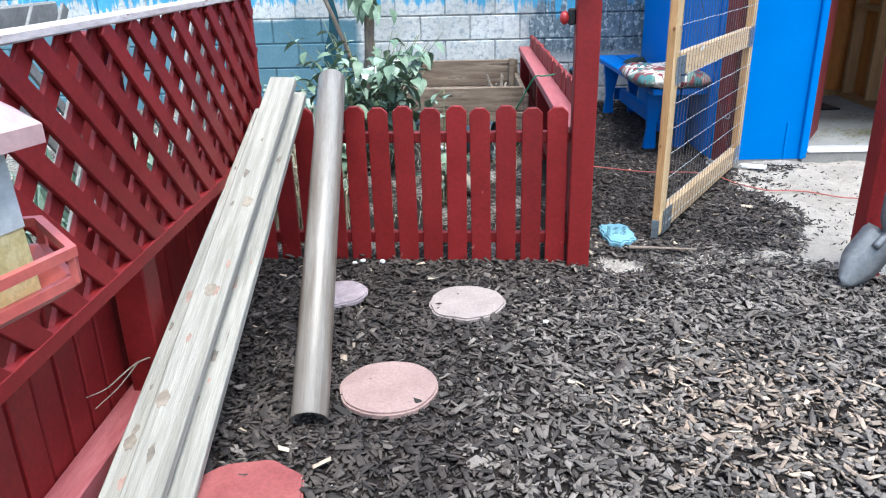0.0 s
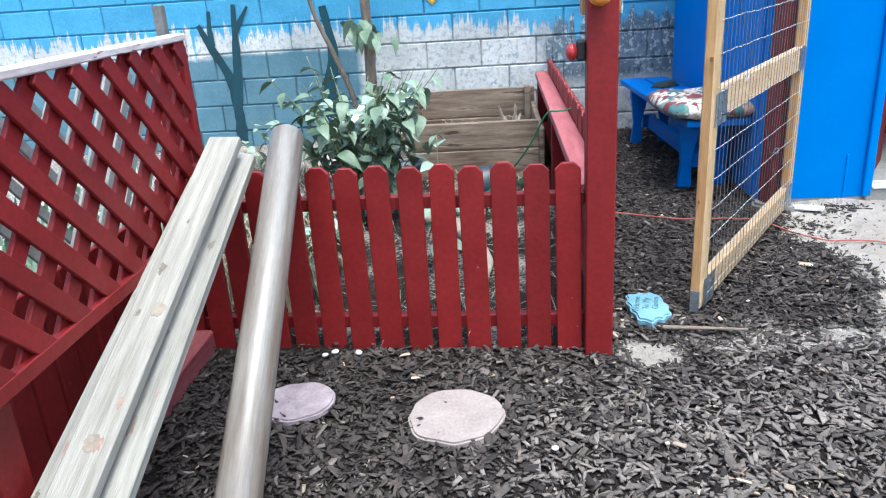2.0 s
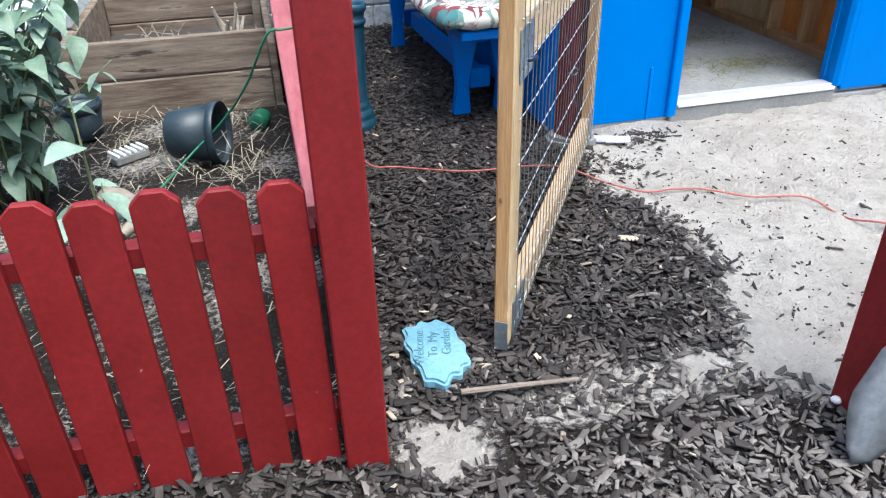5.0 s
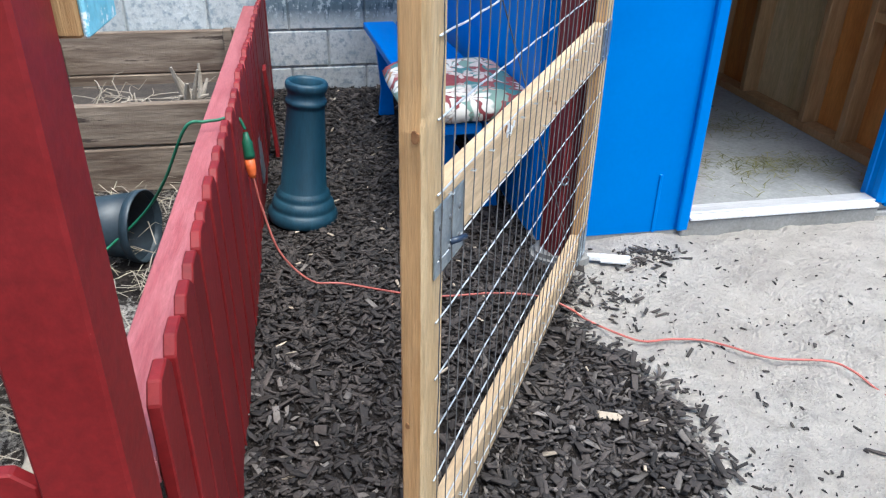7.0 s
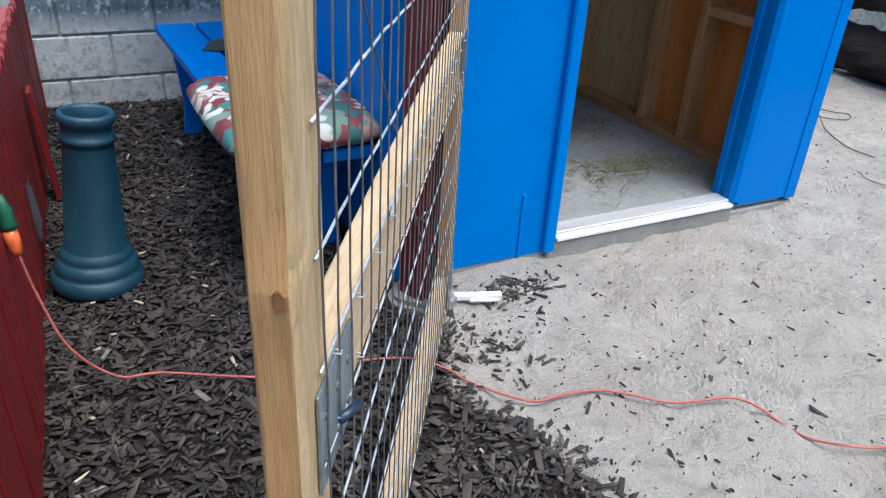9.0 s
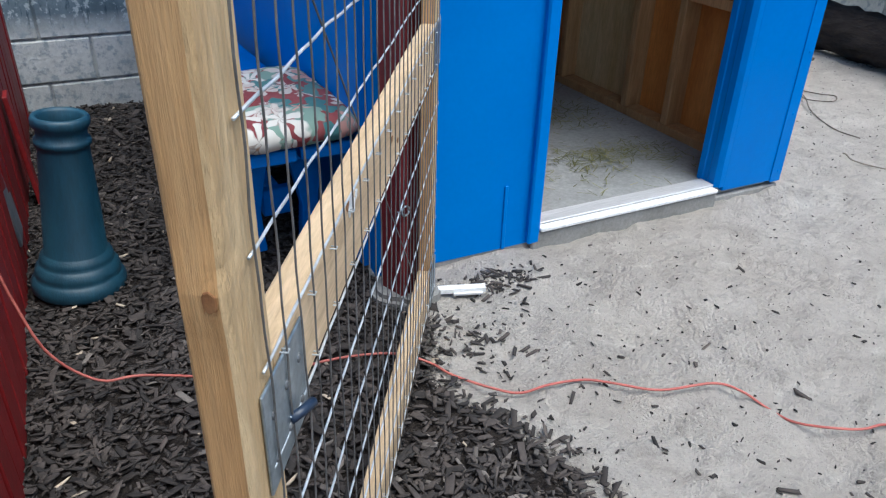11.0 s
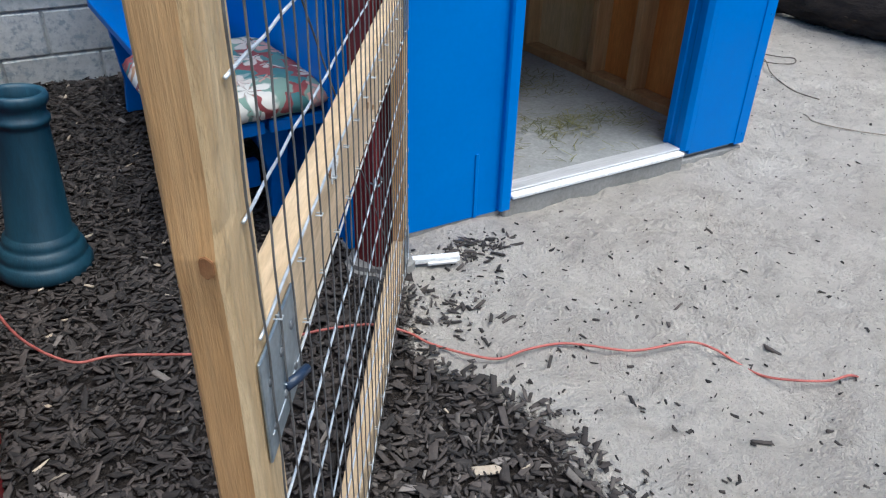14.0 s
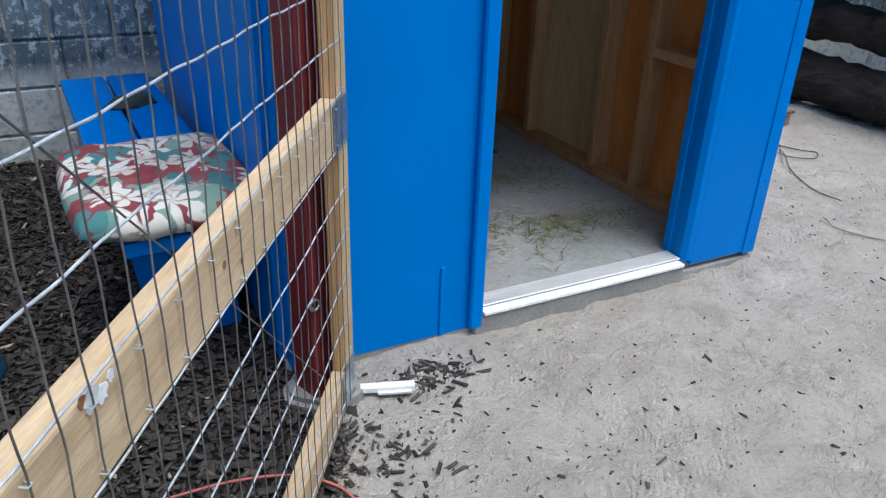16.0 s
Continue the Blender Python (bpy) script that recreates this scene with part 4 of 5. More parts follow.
# ---- leaning boards and pipe ----
def leaning(name, label, cat, top, foot, width, thick, m, side_shift):
    top, foot = Vector(top), Vector(foot)
    d = (top - foot)
    ln = d.length
    yaw = math.degrees(math.atan2(d.y, d.x)) - 90
    tilt = math.degrees(math.atan2(d.z, math.hypot(d.x, d.y)))
    bm = boxed((-width / 2, 0, -thick / 2), (width / 2, ln, thick / 2), 0.004)
    ob = part(name, bm, m)
    ob.matrix_basis = Matrix.Translation(foot) @ pose(0, 0, 0, tilt, side_shift, yaw)
    tagged(ob, label, cat)
    r = random.Random(int(top.x * 1e4))
    for k in range(3):
        kn = slab([(p * 1.0, q * 1.35) for p, q in rough_disc(0.011 + 0.007 * r.random(), 0.3, k)], 0.0012)
        bmesh.ops.translate(kn, vec=(r.uniform(-0.25, 0.25) * width, ln * (0.12 + 0.22 * k + 0.08 * r.random()), thick / 2), verts=kn.verts)
        part("knot", kn, M_KNOT, ob)
    for k in range(7):
        fl = slab([(p * r.uniform(0.5, 1.0), q * r.uniform(1.0, 2.4)) for p, q in rough_disc(0.004 + 0.008 * r.random(), 0.6, k + 9, 18)], 0.0006)
        bmesh.ops.translate(fl, vec=(r.uniform(-0.42, 0.42) * width, ln * r.uniform(0.04, 0.9), thick / 2 + 0.0001), verts=fl.verts)
        part("paint_fleck", fl, M_FLECK if k % 3 == 0 else M_GRIME, ob)
    return ob


M_FLECK = mat("old_red_fleck", (0.27, 0.16, 0.13), (0.34, 0.23, 0.19), 40, rough=0.85, bump=0.2)
M_GRIME = mat("dark_grime", (0.13, 0.11, 0.09), (0.2, 0.17, 0.14), 40, rough=0.9, bump=0.2)
M_KNOT = mat("knot", (0.20, 0.165, 0.13), (0.29, 0.25, 0.20), 30, rough=0.85, bump=0.3)
leaning("plank", "long weathered grey board leaning on the red fence", "plank", (-0.716, 2.84, 0.775), (-0.752, 1.33, 0.05), 0.098, 0.034, M_WEATH, 2)
leaning("plank", "long weathered grey board tucked under its neighbour", "plank", (-0.700, 2.88, 0.712), (-0.694, 1.36, 0.012), 0.090, 0.034, M_WEATH, 3)
leaning("plank", "long weathered grey board beside the stacked ones", "plank", (-0.745, 2.76, 0.672), (-0.822, 1.31, 0.014), 0.086, 0.034, M_WEATH, 0)
pipe_d = Vector((-0.520, 2.905, 0.745)) - Vector((-0.440, 1.70, 0.0))
pipe = new("pipe")
pipe.matrix_basis = Matrix.Translation((-0.440, 1.715, 0.018)) @ pipe_d.to_track_quat("Z", "Y").to_matrix().to_4x4()
tagged(pipe, "grey-brown plastic pipe leaning against the picket fence", "pipe")
L = pipe_d.length
part("pipe_wall", lathe([(0.05, 0.0), (0.0525, 0.003), (0.0525, L - 0.004), (0.0515, L), (0.048, L), (0.047, L - 0.004), (0.047, 0.004), (0.05, 0.0)], 40), M_PIPE, pipe, smooth=True)

# ---- stepping stones ----
def stone(name, x, y, r, wob, seed, m, label, squash=1.0, yaw=0):
    ob = part(name, slab([(a, b * squash) for a, b in rough_disc(r, wob, seed)], 0.018, 0.006), m)
    ob.matrix_basis = pose(x, y, -0.006, 0, 0, yaw)
    tagged(ob, label, "stepping stone", "stepping stones")
    return ob


stone("stepping_stone", -0.238, 1.90, 0.148, 0.04, 1, M_PINK, "round dusty pink stepping stone set in mulch")
stone("stepping_stone", -0.003, 2.475, 0.142, 0.14, 5, M_PALE, "pale pink stepping stone with an uneven rim")
stone("stepping_stone", -0.50, 2.57, 0.12, 0.1, 8, M_LILAC, "lilac stepping stone with worn raised writing", 0.9, 20)
stone("stepping_stone", -0.545, 1.40, 0.15, 0.2, 12, M_REDST, "dull red stepping stone half under mulch")
scallop = []
for i in range(72):
    a = 2 * math.pi * i / 72
    k = 0.082 / max(abs(math.cos(a)), abs(math.sin(a))) ** 0.55 * (1 + 0.055 * math.cos(11 * a + 0.6))
    k *= 1 + 0.20 * math.exp(-((a - 4.35) / 0.28) ** 2) - 0.10 * math.exp(-((a - 5.4) / 0.3) ** 2)
    scallop.append((k * math.cos(a) * 0.86, k * math.sin(a) * 1.42))
aqua = part("garden_stone", slab(scallop, 0.024, 0.007), M_AQUA)
aqua.matrix_basis = pose(0.682, 3.165, -0.002, 0, 0, 4)
tagged(aqua, "aqua blue cast stone lettered with a garden welcome", "garden stone")


def lettering(text, size, m, material, parent, name="lettering", deep=0.001):
    """Raised letters as a mesh."""
    cu = bpy.data.curves.new(name, "FONT")
    cu.body, cu.size, cu.extrude, cu.align_x, cu.align_y = text, size, deep, "CENTER", "CENTER"
    tmp = bpy.data.objects.new("letters", cu)
    scene.collection.objects.link(tmp)
    me = bpy.data.meshes.new_from_object(tmp.evaluated_get(bpy.context.evaluated_depsgraph_get()))
    bpy.data.objects.remove(tmp)
    me.materials.clear()
    me.materials.append(material)
    ob = new(name, me)
    ob.parent = parent
    ob.matrix_basis = m
    return ob


for text, dx in (("Welcome", -0.040), ("To  My", -0.005), ("Garden", 0.030)):
    lettering(text, 0.034, pose(dx, 0.012, 0.0245, 0, 0, 74), M_AQUAD, aqua)

# ---- orange extension cord ----
cord = thing("extension_cord", "orange extension cord trailing over mulch and sand", "cord")
cord_pts = [(0.556, 4.3, 0.385), (0.575, 4.28, 0.28), (0.615, 4.25, 0.15), (0.7, 4.25, 0.045), (0.8, 4.256, 0.022), (1.04, 4.143, 0.022), (1.25, 4.125, 0.022), (1.388, 4.089, 0.018), (1.469, 4.044, -0.006), (1.5, 3.975, -0.006), (1.567, 3.889, -0.006), (1.622, 3.844, -0.006), (1.703, 3.841, -0.006), (1.793, 3.821, -0.006), (1.852, 3.781, -0.006), (1.945, 3.708, -0.006), (2.089, 3.671, -0.006), (2.131, 3.617, -0.006), (2.158, 3.561, -0.022), (2.175, 3.499, -0.022), (2.212, 3.442, -0.008), (2.29, 3.398, -0.008), (2.36, 3.388, -0.012), (2.42, 3.375, -0.045)]
part("cable", tube(bmesh.new(), curved(cord_pts, 6), 0.0034, 8), M_ORANGE, cord, smooth=True)
plug = part("plug", lathe([(0.0, 0.0), (0.009, 0.0), (0.012, 0.012), (0.015, 0.03), (0.015, 0.055), (0.0, 0.056)], 14), M_ORPLUG, cord, "orange plug", smooth=True)
plug.matrix_basis = Matrix.Translation((0.556, 4.30, 0.378)) @ pose(0, 0, 0, -12, -6, 0)
gcord = thing("extension_cord", "green garden cord hung over the red fence", "cord")
part("cable", tube(bmesh.new(), curved([(0.548, 4.315, 0.52), (0.535, 4.318, 0.55), (0.515, 4.32, 0.558), (0.48, 4.31, 0.553), (0.44, 4.30, 0.552), (0.39, 4.29, 0.54), (0.30, 4.36, 0.36), (0.20, 4.46, 0.21), (0.06, 4.45, 0.09), (-0.10, 4.25, 0.02), (-0.3, 4.2, 0.01)], 6), 0.0045, 8), M_GREENC, gcord, smooth=True)
gp = part("connector", lathe([(0.0, 0.0), (0.016, 0.0), (0.017, 0.01), (0.015, 0.03), (0.016, 0.045), (0.011, 0.055), (0.007, 0.075), (0.0, 0.076)], 14), M_GREENC, gcord, "green plastic connector", smooth=True)
gp.matrix_basis = Matrix.Translation((0.552, 4.312, 0.435)) @ pose(0, 0, 0, -8, -4, 0)
bm = tube(bmesh.new(), curved([(4.50, 5.52, -0.012), (4.409, 5.416, -0.012), (4.45, 5.30, -0.012), (4.495, 5.237, -0.01), (4.405, 5.181, -0.012), (4.294, 5.261, -0.010), (4.35, 5.35, -0.008), (4.30, 5.27, -0.008), (4.155, 5.108, -0.012), (4.038, 4.882, -0.012), (4.043, 4.738, -0.012)], 6), 0.0032, 7)
tagged(part("thin_cable", bm, M_BARK, smooth=True), "thin dark cable lying curled on the sand", "cable")
bm = tube(bmesh.new(), curved([(3.846, 4.669, -0.03), (3.80, 4.62, -0.012), (3.769, 4.567, -0.012), (3.787, 4.49, -0.012), (3.849, 4.391, -0.012), (3.98, 4.22, -0.012), (4.02, 4.0, -0.014), (4.3, 3.75, -0.03)], 6), 0.003, 7)
tagged(part("thin_cable", bm, M_ROOT, smooth=True), "thin brownish cable half buried in the sand", "cable")

# ---- raised bed ----
bed = thing("raised_bed", "weathered two-tier timber raised bed by the wall", "planter")
part("board", boxed((-0.42, 5.14, 0.19), (0.40, 5.178, 0.355), 0.005), M_OLDW, bed)
part("board", boxed((-0.40, 5.135, 0.0), (0.40, 5.173, 0.182), 0.005), M_OLDW, bed)
part("board", boxed((-0.42, 6.18, 0.20), (0.43, 6.22, 0.405), 0.005), M_OLDW, bed)
part("board", boxed((-0.42, 6.175, 0.0), (0.43, 6.215, 0.195), 0.005), M_OLDW, bed)
part("end_board", boxed((-0.46, 5.14, 0.0), (-0.422, 6.22, 0.36), 0.005), M_OLDW, bed)
part("end_board", boxed((0.402, 5.14, 0.0), (0.436, 6.22, 0.30), 0.005), M_OLDW, bed)
part("corner_stake", boxed((0.355, 6.10, 0.0), (0.40, 6.175, 0.42), 0.004), M_OLDW, bed)
part("soil", boxed((-0.42, 5.18, 0.0), (0.40, 6.172, 0.15), 0.01), M_DARK, bed, "dry soil with dead stems")
pale_b = part("painted_board", boxed((-0.24, -0.36, -0.01), (0.16, 0.36, 0.01), 0.003), M_WHITE)
pale_b.matrix_basis = pose(-0.60, 5.74, 0.405, 0, -14, 4)
tagged(pale_b, "white painted panel lying tilted on the bed's edge", "panel")
for px, py in ((-0.66, 5.5), (-0.66, 5.98)):
    part("prop", boxed((px - 0.03, py - 0.03, 0.0), (px + 0.03, py + 0.03, 0.372), 0.004), M_OLDW, bed)
rng = np.random.default_rng(31)
roots = bmesh.new()
for k in range(46):
    x, y = rng.uniform(-0.25, 0.32), rng.uniform(5.4, 6.0)
    a = rng.uniform(0, 6.28)
    p = [(x, y, 0.155)]
    for j in range(5):
        a += rng.normal(0, 0.5)
        x, y = min(0.36, max(-0.38, x + 0.05 * math.cos(a))), min(6.12, max(5.22, y + 0.05 * math.sin(a)))
        p.append((x, y, 0.16 + 0.08 * rng.random() * (k % 3 == 0)))
    tube(roots, p, 0.003, 5, 0.0012)
tagged(part("dead_stems", roots, M_ROOT), "tangle of dead grey stems in the raised bed", "dead plants", kind="stuff")
stump = thing("root_stump", "dry knotted root stump lying in the raised bed", "stump", pose(0.24, 5.62, 0.15))
for k in range(9):
    a = k * 0.7
    part("root", tube(bmesh.new(), curved([(0, 0, -0.01), (0.04 * math.cos(a), 0.04 * math.sin(a), 0.08), (0.075 * math.cos(a + 0.4), 0.065 * math.sin(a + 0.4), 0.16 + 0.07 * math.sin(k * 2.1))], 4), 0.020, 8, 0.006, 0.5), M_ROOT, stump)

# ---- pots ----
def pot(x, y, z, rx, ry, rz, r, h, label):
    t = thing("plant_pot", label, "pot", pose(x, y, z, rx, ry, rz))
    part("pot_wall", lathe([(0.0, 0.0), (r * 0.74, 0.0), (r * 0.77, 0.006), (r * 0.96, h - 0.024), (r * 0.94, h - 0.024), (r * 0.74, 0.012), (0.0, 0.012)], 32), M_POT, t, smooth=True)
    part("rim", lathe([(r * 0.95, h - 0.03), (r * 1.01, h - 0.029), (r * 1.03, h - 0.002), (r * 1.01, h), (r * 0.985, h), (r * 0.95, h - 0.03)], 32), M_POT, t, smooth=True)


pot(-0.015, 4.62, 0.112, 0, 88, -16, 0.118, 0.2, "dark green plastic pot tipped over on the soil")
pot(-0.40, 4.97, 0.02, 4, 0, 0, 0.09, 0.15, "dark blue plastic pot standing behind the plants")
mug = thing("green_can", "small dark green ribbed can lying by the fence", "can", pose(0.32, 4.86, 0.045, 0, 90, 70))
part("can_body", lathe([(0.0, -0.04), (0.036, -0.04), (0.04, -0.034), (0.038, -0.01), (0.041, 0.0), (0.038, 0.01), (0.041, 0.03), (0.038, 0.04), (0.0, 0.04)], 20), M_GREENC, mug, smooth=True)

# ---- plants ----
def leaf_mesh(name, ln, w, droop, m, fold=0.25):
    bm = bmesh.new()
    n, rows = 7, []
    for i in range(n + 1):
        t = i / n
        half = w * (math.sin(math.pi * min(1.0, t ** 0.75)) ** 0.9) * (1 - 0.25 * t) + 0.0008
        x, z = ln * t * (1 - 0.12 * droop * t), -droop * ln * t * t * 0.55
        rows.append([bm.verts.new((x, s * half, z + abs(s) * half * fold)) for s in (-1, 0, 1)])
    for a, b in zip(rows, rows[1:]):
        for k in range(2):
            bm.faces.new((a[k], b[k], b[k + 1], a[k + 1]))
    me = mesh_of(name, bm, m)
    me.shade_smooth()
    return me


LEAVES = [leaf_mesh("leaf", 0.13, 0.038, 0.7, M_LEAF), leaf_mesh("leaf", 0.10, 0.032, 0.4, M_LEAFL), leaf_mesh("leaf", 0.15, 0.042, 1.0, M_LEAF), leaf_mesh("leaf", 0.07, 0.022, 0.3, M_LEAFL), leaf_mesh("leaf", 0.12, 0.036, 0.5, M_LEAFL)]


def bush(x, y, z, stems, height, spread, per, seed, label, scale=1.0, bare=0.25):
    r = random.Random(seed)
    t = thing("leafy_plant", label, "plant", pose(x, y, z))
    for s in range(stems):
        a, ln = r.uniform(0, 6.283), height * r.uniform(0.55, 1.0)
        sp = spread * r.uniform(0.15, 1.0)
        base = Vector((0.25 * sp * math.cos(a), 0.25 * sp * math.sin(a), 0))
        top = Vector((sp * math.cos(a), sp * math.sin(a), ln))
        mid_ = (base + top) / 2 + Vector((0, 0, 0.12 * ln)) - Vector((math.cos(a), math.sin(a), 0)) * sp * 0.12
        pts = curved([base, mid_, top], 5)
        part("stem", tube(bmesh.new(), pts, 0.0055 * scale, 6, 0.002), M_STEM, t, smooth=True)
        for k in range(per):
            f = bare + (1 - bare) * (k + r.random() * 0.6) / per
            p = pts[min(len(pts) - 1, int(f * (len(pts) - 1)))]
            la = a + k * 2.4 + r.uniform(-0.5, 0.5)
            m = Matrix.Translation(p) @ pose(0, 0, 0, r.uniform(-25, 25), r.uniform(-25, 45), math.degrees(la)) @ Matrix.Scale(scale * r.uniform(0.7, 1.15), 4)
            piece("leaf", LEAVES[r.randrange(5)], t, m)
    return t


bush(-0.56, 4.36, 0.0, 44, 0.86, 0.50, 14, 3, "leafy green garden plant with broad pointed leaves", 0.86)
bush(-0.11, 3.62, 0.0, 3, 0.60, 0.13, 6, 8, "thin green stalk with drooping pale leaves", 1.05, 0.3)
bush(-1.15, 3.75, 0.0, 9, 0.40, 0.30, 8, 14, "low green weeds among straw", 0.7)
bush(-0.62, 3.50, 0.0, 9, 0.42, 0.26, 8, 21, "low green seedlings behind the fence", 0.75)
bush(-1.30, 5.4, 0.0, 9, 0.36, 0.4, 8, 25, "low green weeds by the wall", 0.75)

tree = thing("tree", "young tree with a twin grey trunk before the wall", "tree", pose(-0.80, 6.22, -0.02))
part("trunk", tube(bmesh.new(), curved([(0, 0, 0), (0.015, 0.01, 0.4), (0.03, 0.0, 0.8), (0.02, 0.02, 1.3), (0.06, 0.0, 2.0), (0.04, -0.05, 2.7)], 5), 0.048, 12, 0.028, 0.25), M_BARK, tree, smooth=True)
part("limb", tube(bmesh.new(), curved([(-0.06, -0.02, 0), (-0.12, -0.02, 0.4), (-0.24, -0.03, 0.75), (-0.36, -0.05, 1.1), (-0.5, -0.1, 1.9), (-0.55, -0.2, 2.6)], 5), 0.022, 9, 0.012, 0.2), M_BARK, tree, smooth=True)
part("limb", tube(bmesh.new(), curved([(0.03, 0, 0.78), (0.03, -0.10, 0.86), (0.06, -0.2, 0.92)], 4), 0.008, 7, 0.004), M_BARK, tree, smooth=True)
r_ = random.Random(5)
for k in range(26):
    p = Vector((0.05 + r_.gauss(0, 0.07), -0.16 + r_.gauss(0, 0.06), 0.92 + r_.gauss(0, 0.06)))
    piece("leaf", LEAVES[r_.choice((0, 2, 0, 4))], tree, Matrix.Translation(p) @ pose(0, 0, 0, r_.uniform(-25, 25), r_.uniform(10, 60), r_.uniform(0, 360)) @ Matrix.Scale(r_.uniform(0.8, 1.25), 4))
crown = bmesh.new()
for k in range(420):
    u = Vector((r_.gauss(0, 0.75), r_.gauss(0, 0.35), r_.gauss(0, 0.42)))
    p = Vector((-0.2, 0.1, 2.9)) + u
    q = pose(0, 0, 0, r_.uniform(-40, 40), r_.uniform(0, 60), r_.uniform(0, 360))
    vs = [crown.verts.new(p + q @ Vector(c)) for c in ((0, 0, 0), (0.05, 0.03, 0.004), (0.11, 0, -0.015), (0.05, -0.03, 0.004))]
    crown.faces.new(vs)
part("crown", crown, M_LEAF, tree)

# iris-like blades and straw behind the lattice and the fence
def blades(name, label, boxes, m, count, ln, w, seed, flat):
    r = np.random.default_rng(seed)
    bm = bmesh.new()
    for k in range(count):
        x0, x1, y0, y1 = boxes[k % len(boxes)]
        x, y = r.uniform(x0, x1), r.uniform(y0, y1)
        a, h = r.uniform(0, 6.28), ln * r.uniform(0.5, 1.1)
        lean = r.uniform(0.75, 1.0) if flat else r.uniform(0.1, 0.55)
        d = Vector((math.cos(a), math.sin(a), 0))
        s = Vector((-d.y, d.x, 0)) * w
        z0 = height_at(x, y) + (r.uniform(0, 0.05) if flat else -0.01)
        base = Vector((x, y, z0))
        if flat:
            p1, p2 = base + d * h * 0.5 + Vector((0, 0, r.uniform(0.0, 0.05))), base + d * h + Vector((0, 0, r.uniform(-0.01, 0.03)))
        else:
            p1, p2 = base + d * h * lean * 0.35 + Vector((0, 0, h * 0.6)), base + d * h * lean + Vector((0, 0, h * (0.95 - lean * 0.5)))
        v = [bm.verts.new(q) for q in (base - s, base + s, p1 - s, p1 + s, p2)]
        bm.faces.new((v[0], v[1], v[3], v[2]))
        bm.faces.new((v[2], v[3], v[4]))
    return tagged(part(name, bm, m), label, "plants", kind="stuff")


blades("strap_leaves", "green strap-leaved plants behind the lattice", [(-2.3, -1.3, 1.4, 4.2)], M_LEAFL, 620, 0.50, 0.012, 41, False)
blades("strap_leaves", "dark green strap leaves behind the lattice", [(-2.4, -1.2, 1.0, 4.6)], M_LEAF, 320, 0.44, 0.010, 42, False)
blades("dry_straw", "pale dry straw strewn over the garden soil", [(-1.5, 0.40, 3.0, 5.1), (-1.3, -0.7, 3.4, 4.5), (-0.3, 0.4, 4.3, 5.1)], M_STRAW, 420, 0.15, 0.0017, 43, True)
blades("dry_straw", "grey dead stalks over the garden soil", [(-0.9, 0.40, 3.0, 5.1), (-1.9, -0.9, 3.2, 6.3)], M_ROOT, 900, 0.16, 0.0017, 44, True)
blades("dry_straw", "upright tuft of pale straw by the fence corner", [(-1.0, -0.56, 3.2, 3.8), (-1.5, -0.8, 3.6, 4.6)], M_STRAW, 1000, 0.44, 0.0035, 45, False)
bmd = tube(bmesh.new(), curved([(-0.22, 4.28, 0.03), (-0.14, 4.15, 0.06), (-0.06, 4.01, 0.08), (0.015, 3.79, 0.07), (0.085, 3.60, 0.05), (0.07, 3.42, 0.035)], 6), 0.045, 12, 0.022, 0.55)
tube(bmd, curved([(-0.06, 4.01, 0.08), (-0.14, 3.86, 0.07), (-0.15, 3.66, 0.03)], 5), 0.022, 8, 0.010, 0.6)
tagged(part("driftwood", bmd, M_ROOT, smooth=True), "bleached grey driftwood branch behind the fence", "branch")
grate = thing("ribbed_block", "small white ribbed block lying on the garden soil", "block", pose(-0.20, 4.67, 0.012, 0, 0, 35))
part("block_body", boxed((-0.07, -0.04, 0.0), (0.07, 0.04, 0.03), 0.004), M_GREYT, grate)
for k in range(6):
    part("rib", boxed((-0.064 + 0.024 * k, -0.04, 0.0305), (-0.052 + 0.024 * k, 0.04, 0.042), 0.002), M_WHITE, grate)

# ---- grey trellis behind the lattice ----
trel = thing("trellis", "weathered grey diagonal wooden trellis", "trellis")
for k in range(15):
    for sgn in (-1, 1):
        ob = part("slat", boxed((-0.006, -0.02, 0), (0.006, 0.02, 1.22 if k < 6 else 1.0), 0.002), M_GREYT, trel)
        ob.matrix_basis = Matrix.Translation((-1.42 + sgn * 0.007, 0.9 + 0.2 * k, 0.16)) @ pose(0, 0, 0, -sgn * 42, 0, 0)
for y in (0.9, 4.25):
    part("upright", boxed((-1.48, y, -0.03), (-1.434, y + 0.05, 1.16), 0.003), M_GREYT, trel)
part("rail", boxed((-1.475, 0.951, 0.16), (-1.436, 4.249, 0.20), 0.003), M_GREYT, trel)
part("top_beam", boxed((-1.53, 1.3, 0.99), (-1.482, 2.8, 1.08), 0.006), M_GREYT, trel)

# ---- mural branch, sign ----
mural = thing("mural_branch", "dark teal tree painted on the block wall", "painting")
def painted(pts, w):
    bm = bmesh.new()
    pts = curved(pts, 5)
    rows = []
    for i, p in enumerate(pts):
        d = (pts[min(i + 1, len(pts) - 1)] - pts[max(i - 1, 0)]).normalized()
        n = Vector((-d.z, 0, d.x)) * w * (1 - 0.6 * i / len(pts)) * (1 + 0.3 * noise.noise(p * 11))
        rows.append((bm.verts.new(p - n), bm.verts.new(p + n)))
    for a, b in zip(rows, rows[1:]):
        bm.faces.new((a[0], b[0], b[1], a[1]))
    bmesh.ops.recalc_face_normals(bm, faces=bm.faces)
    return bm


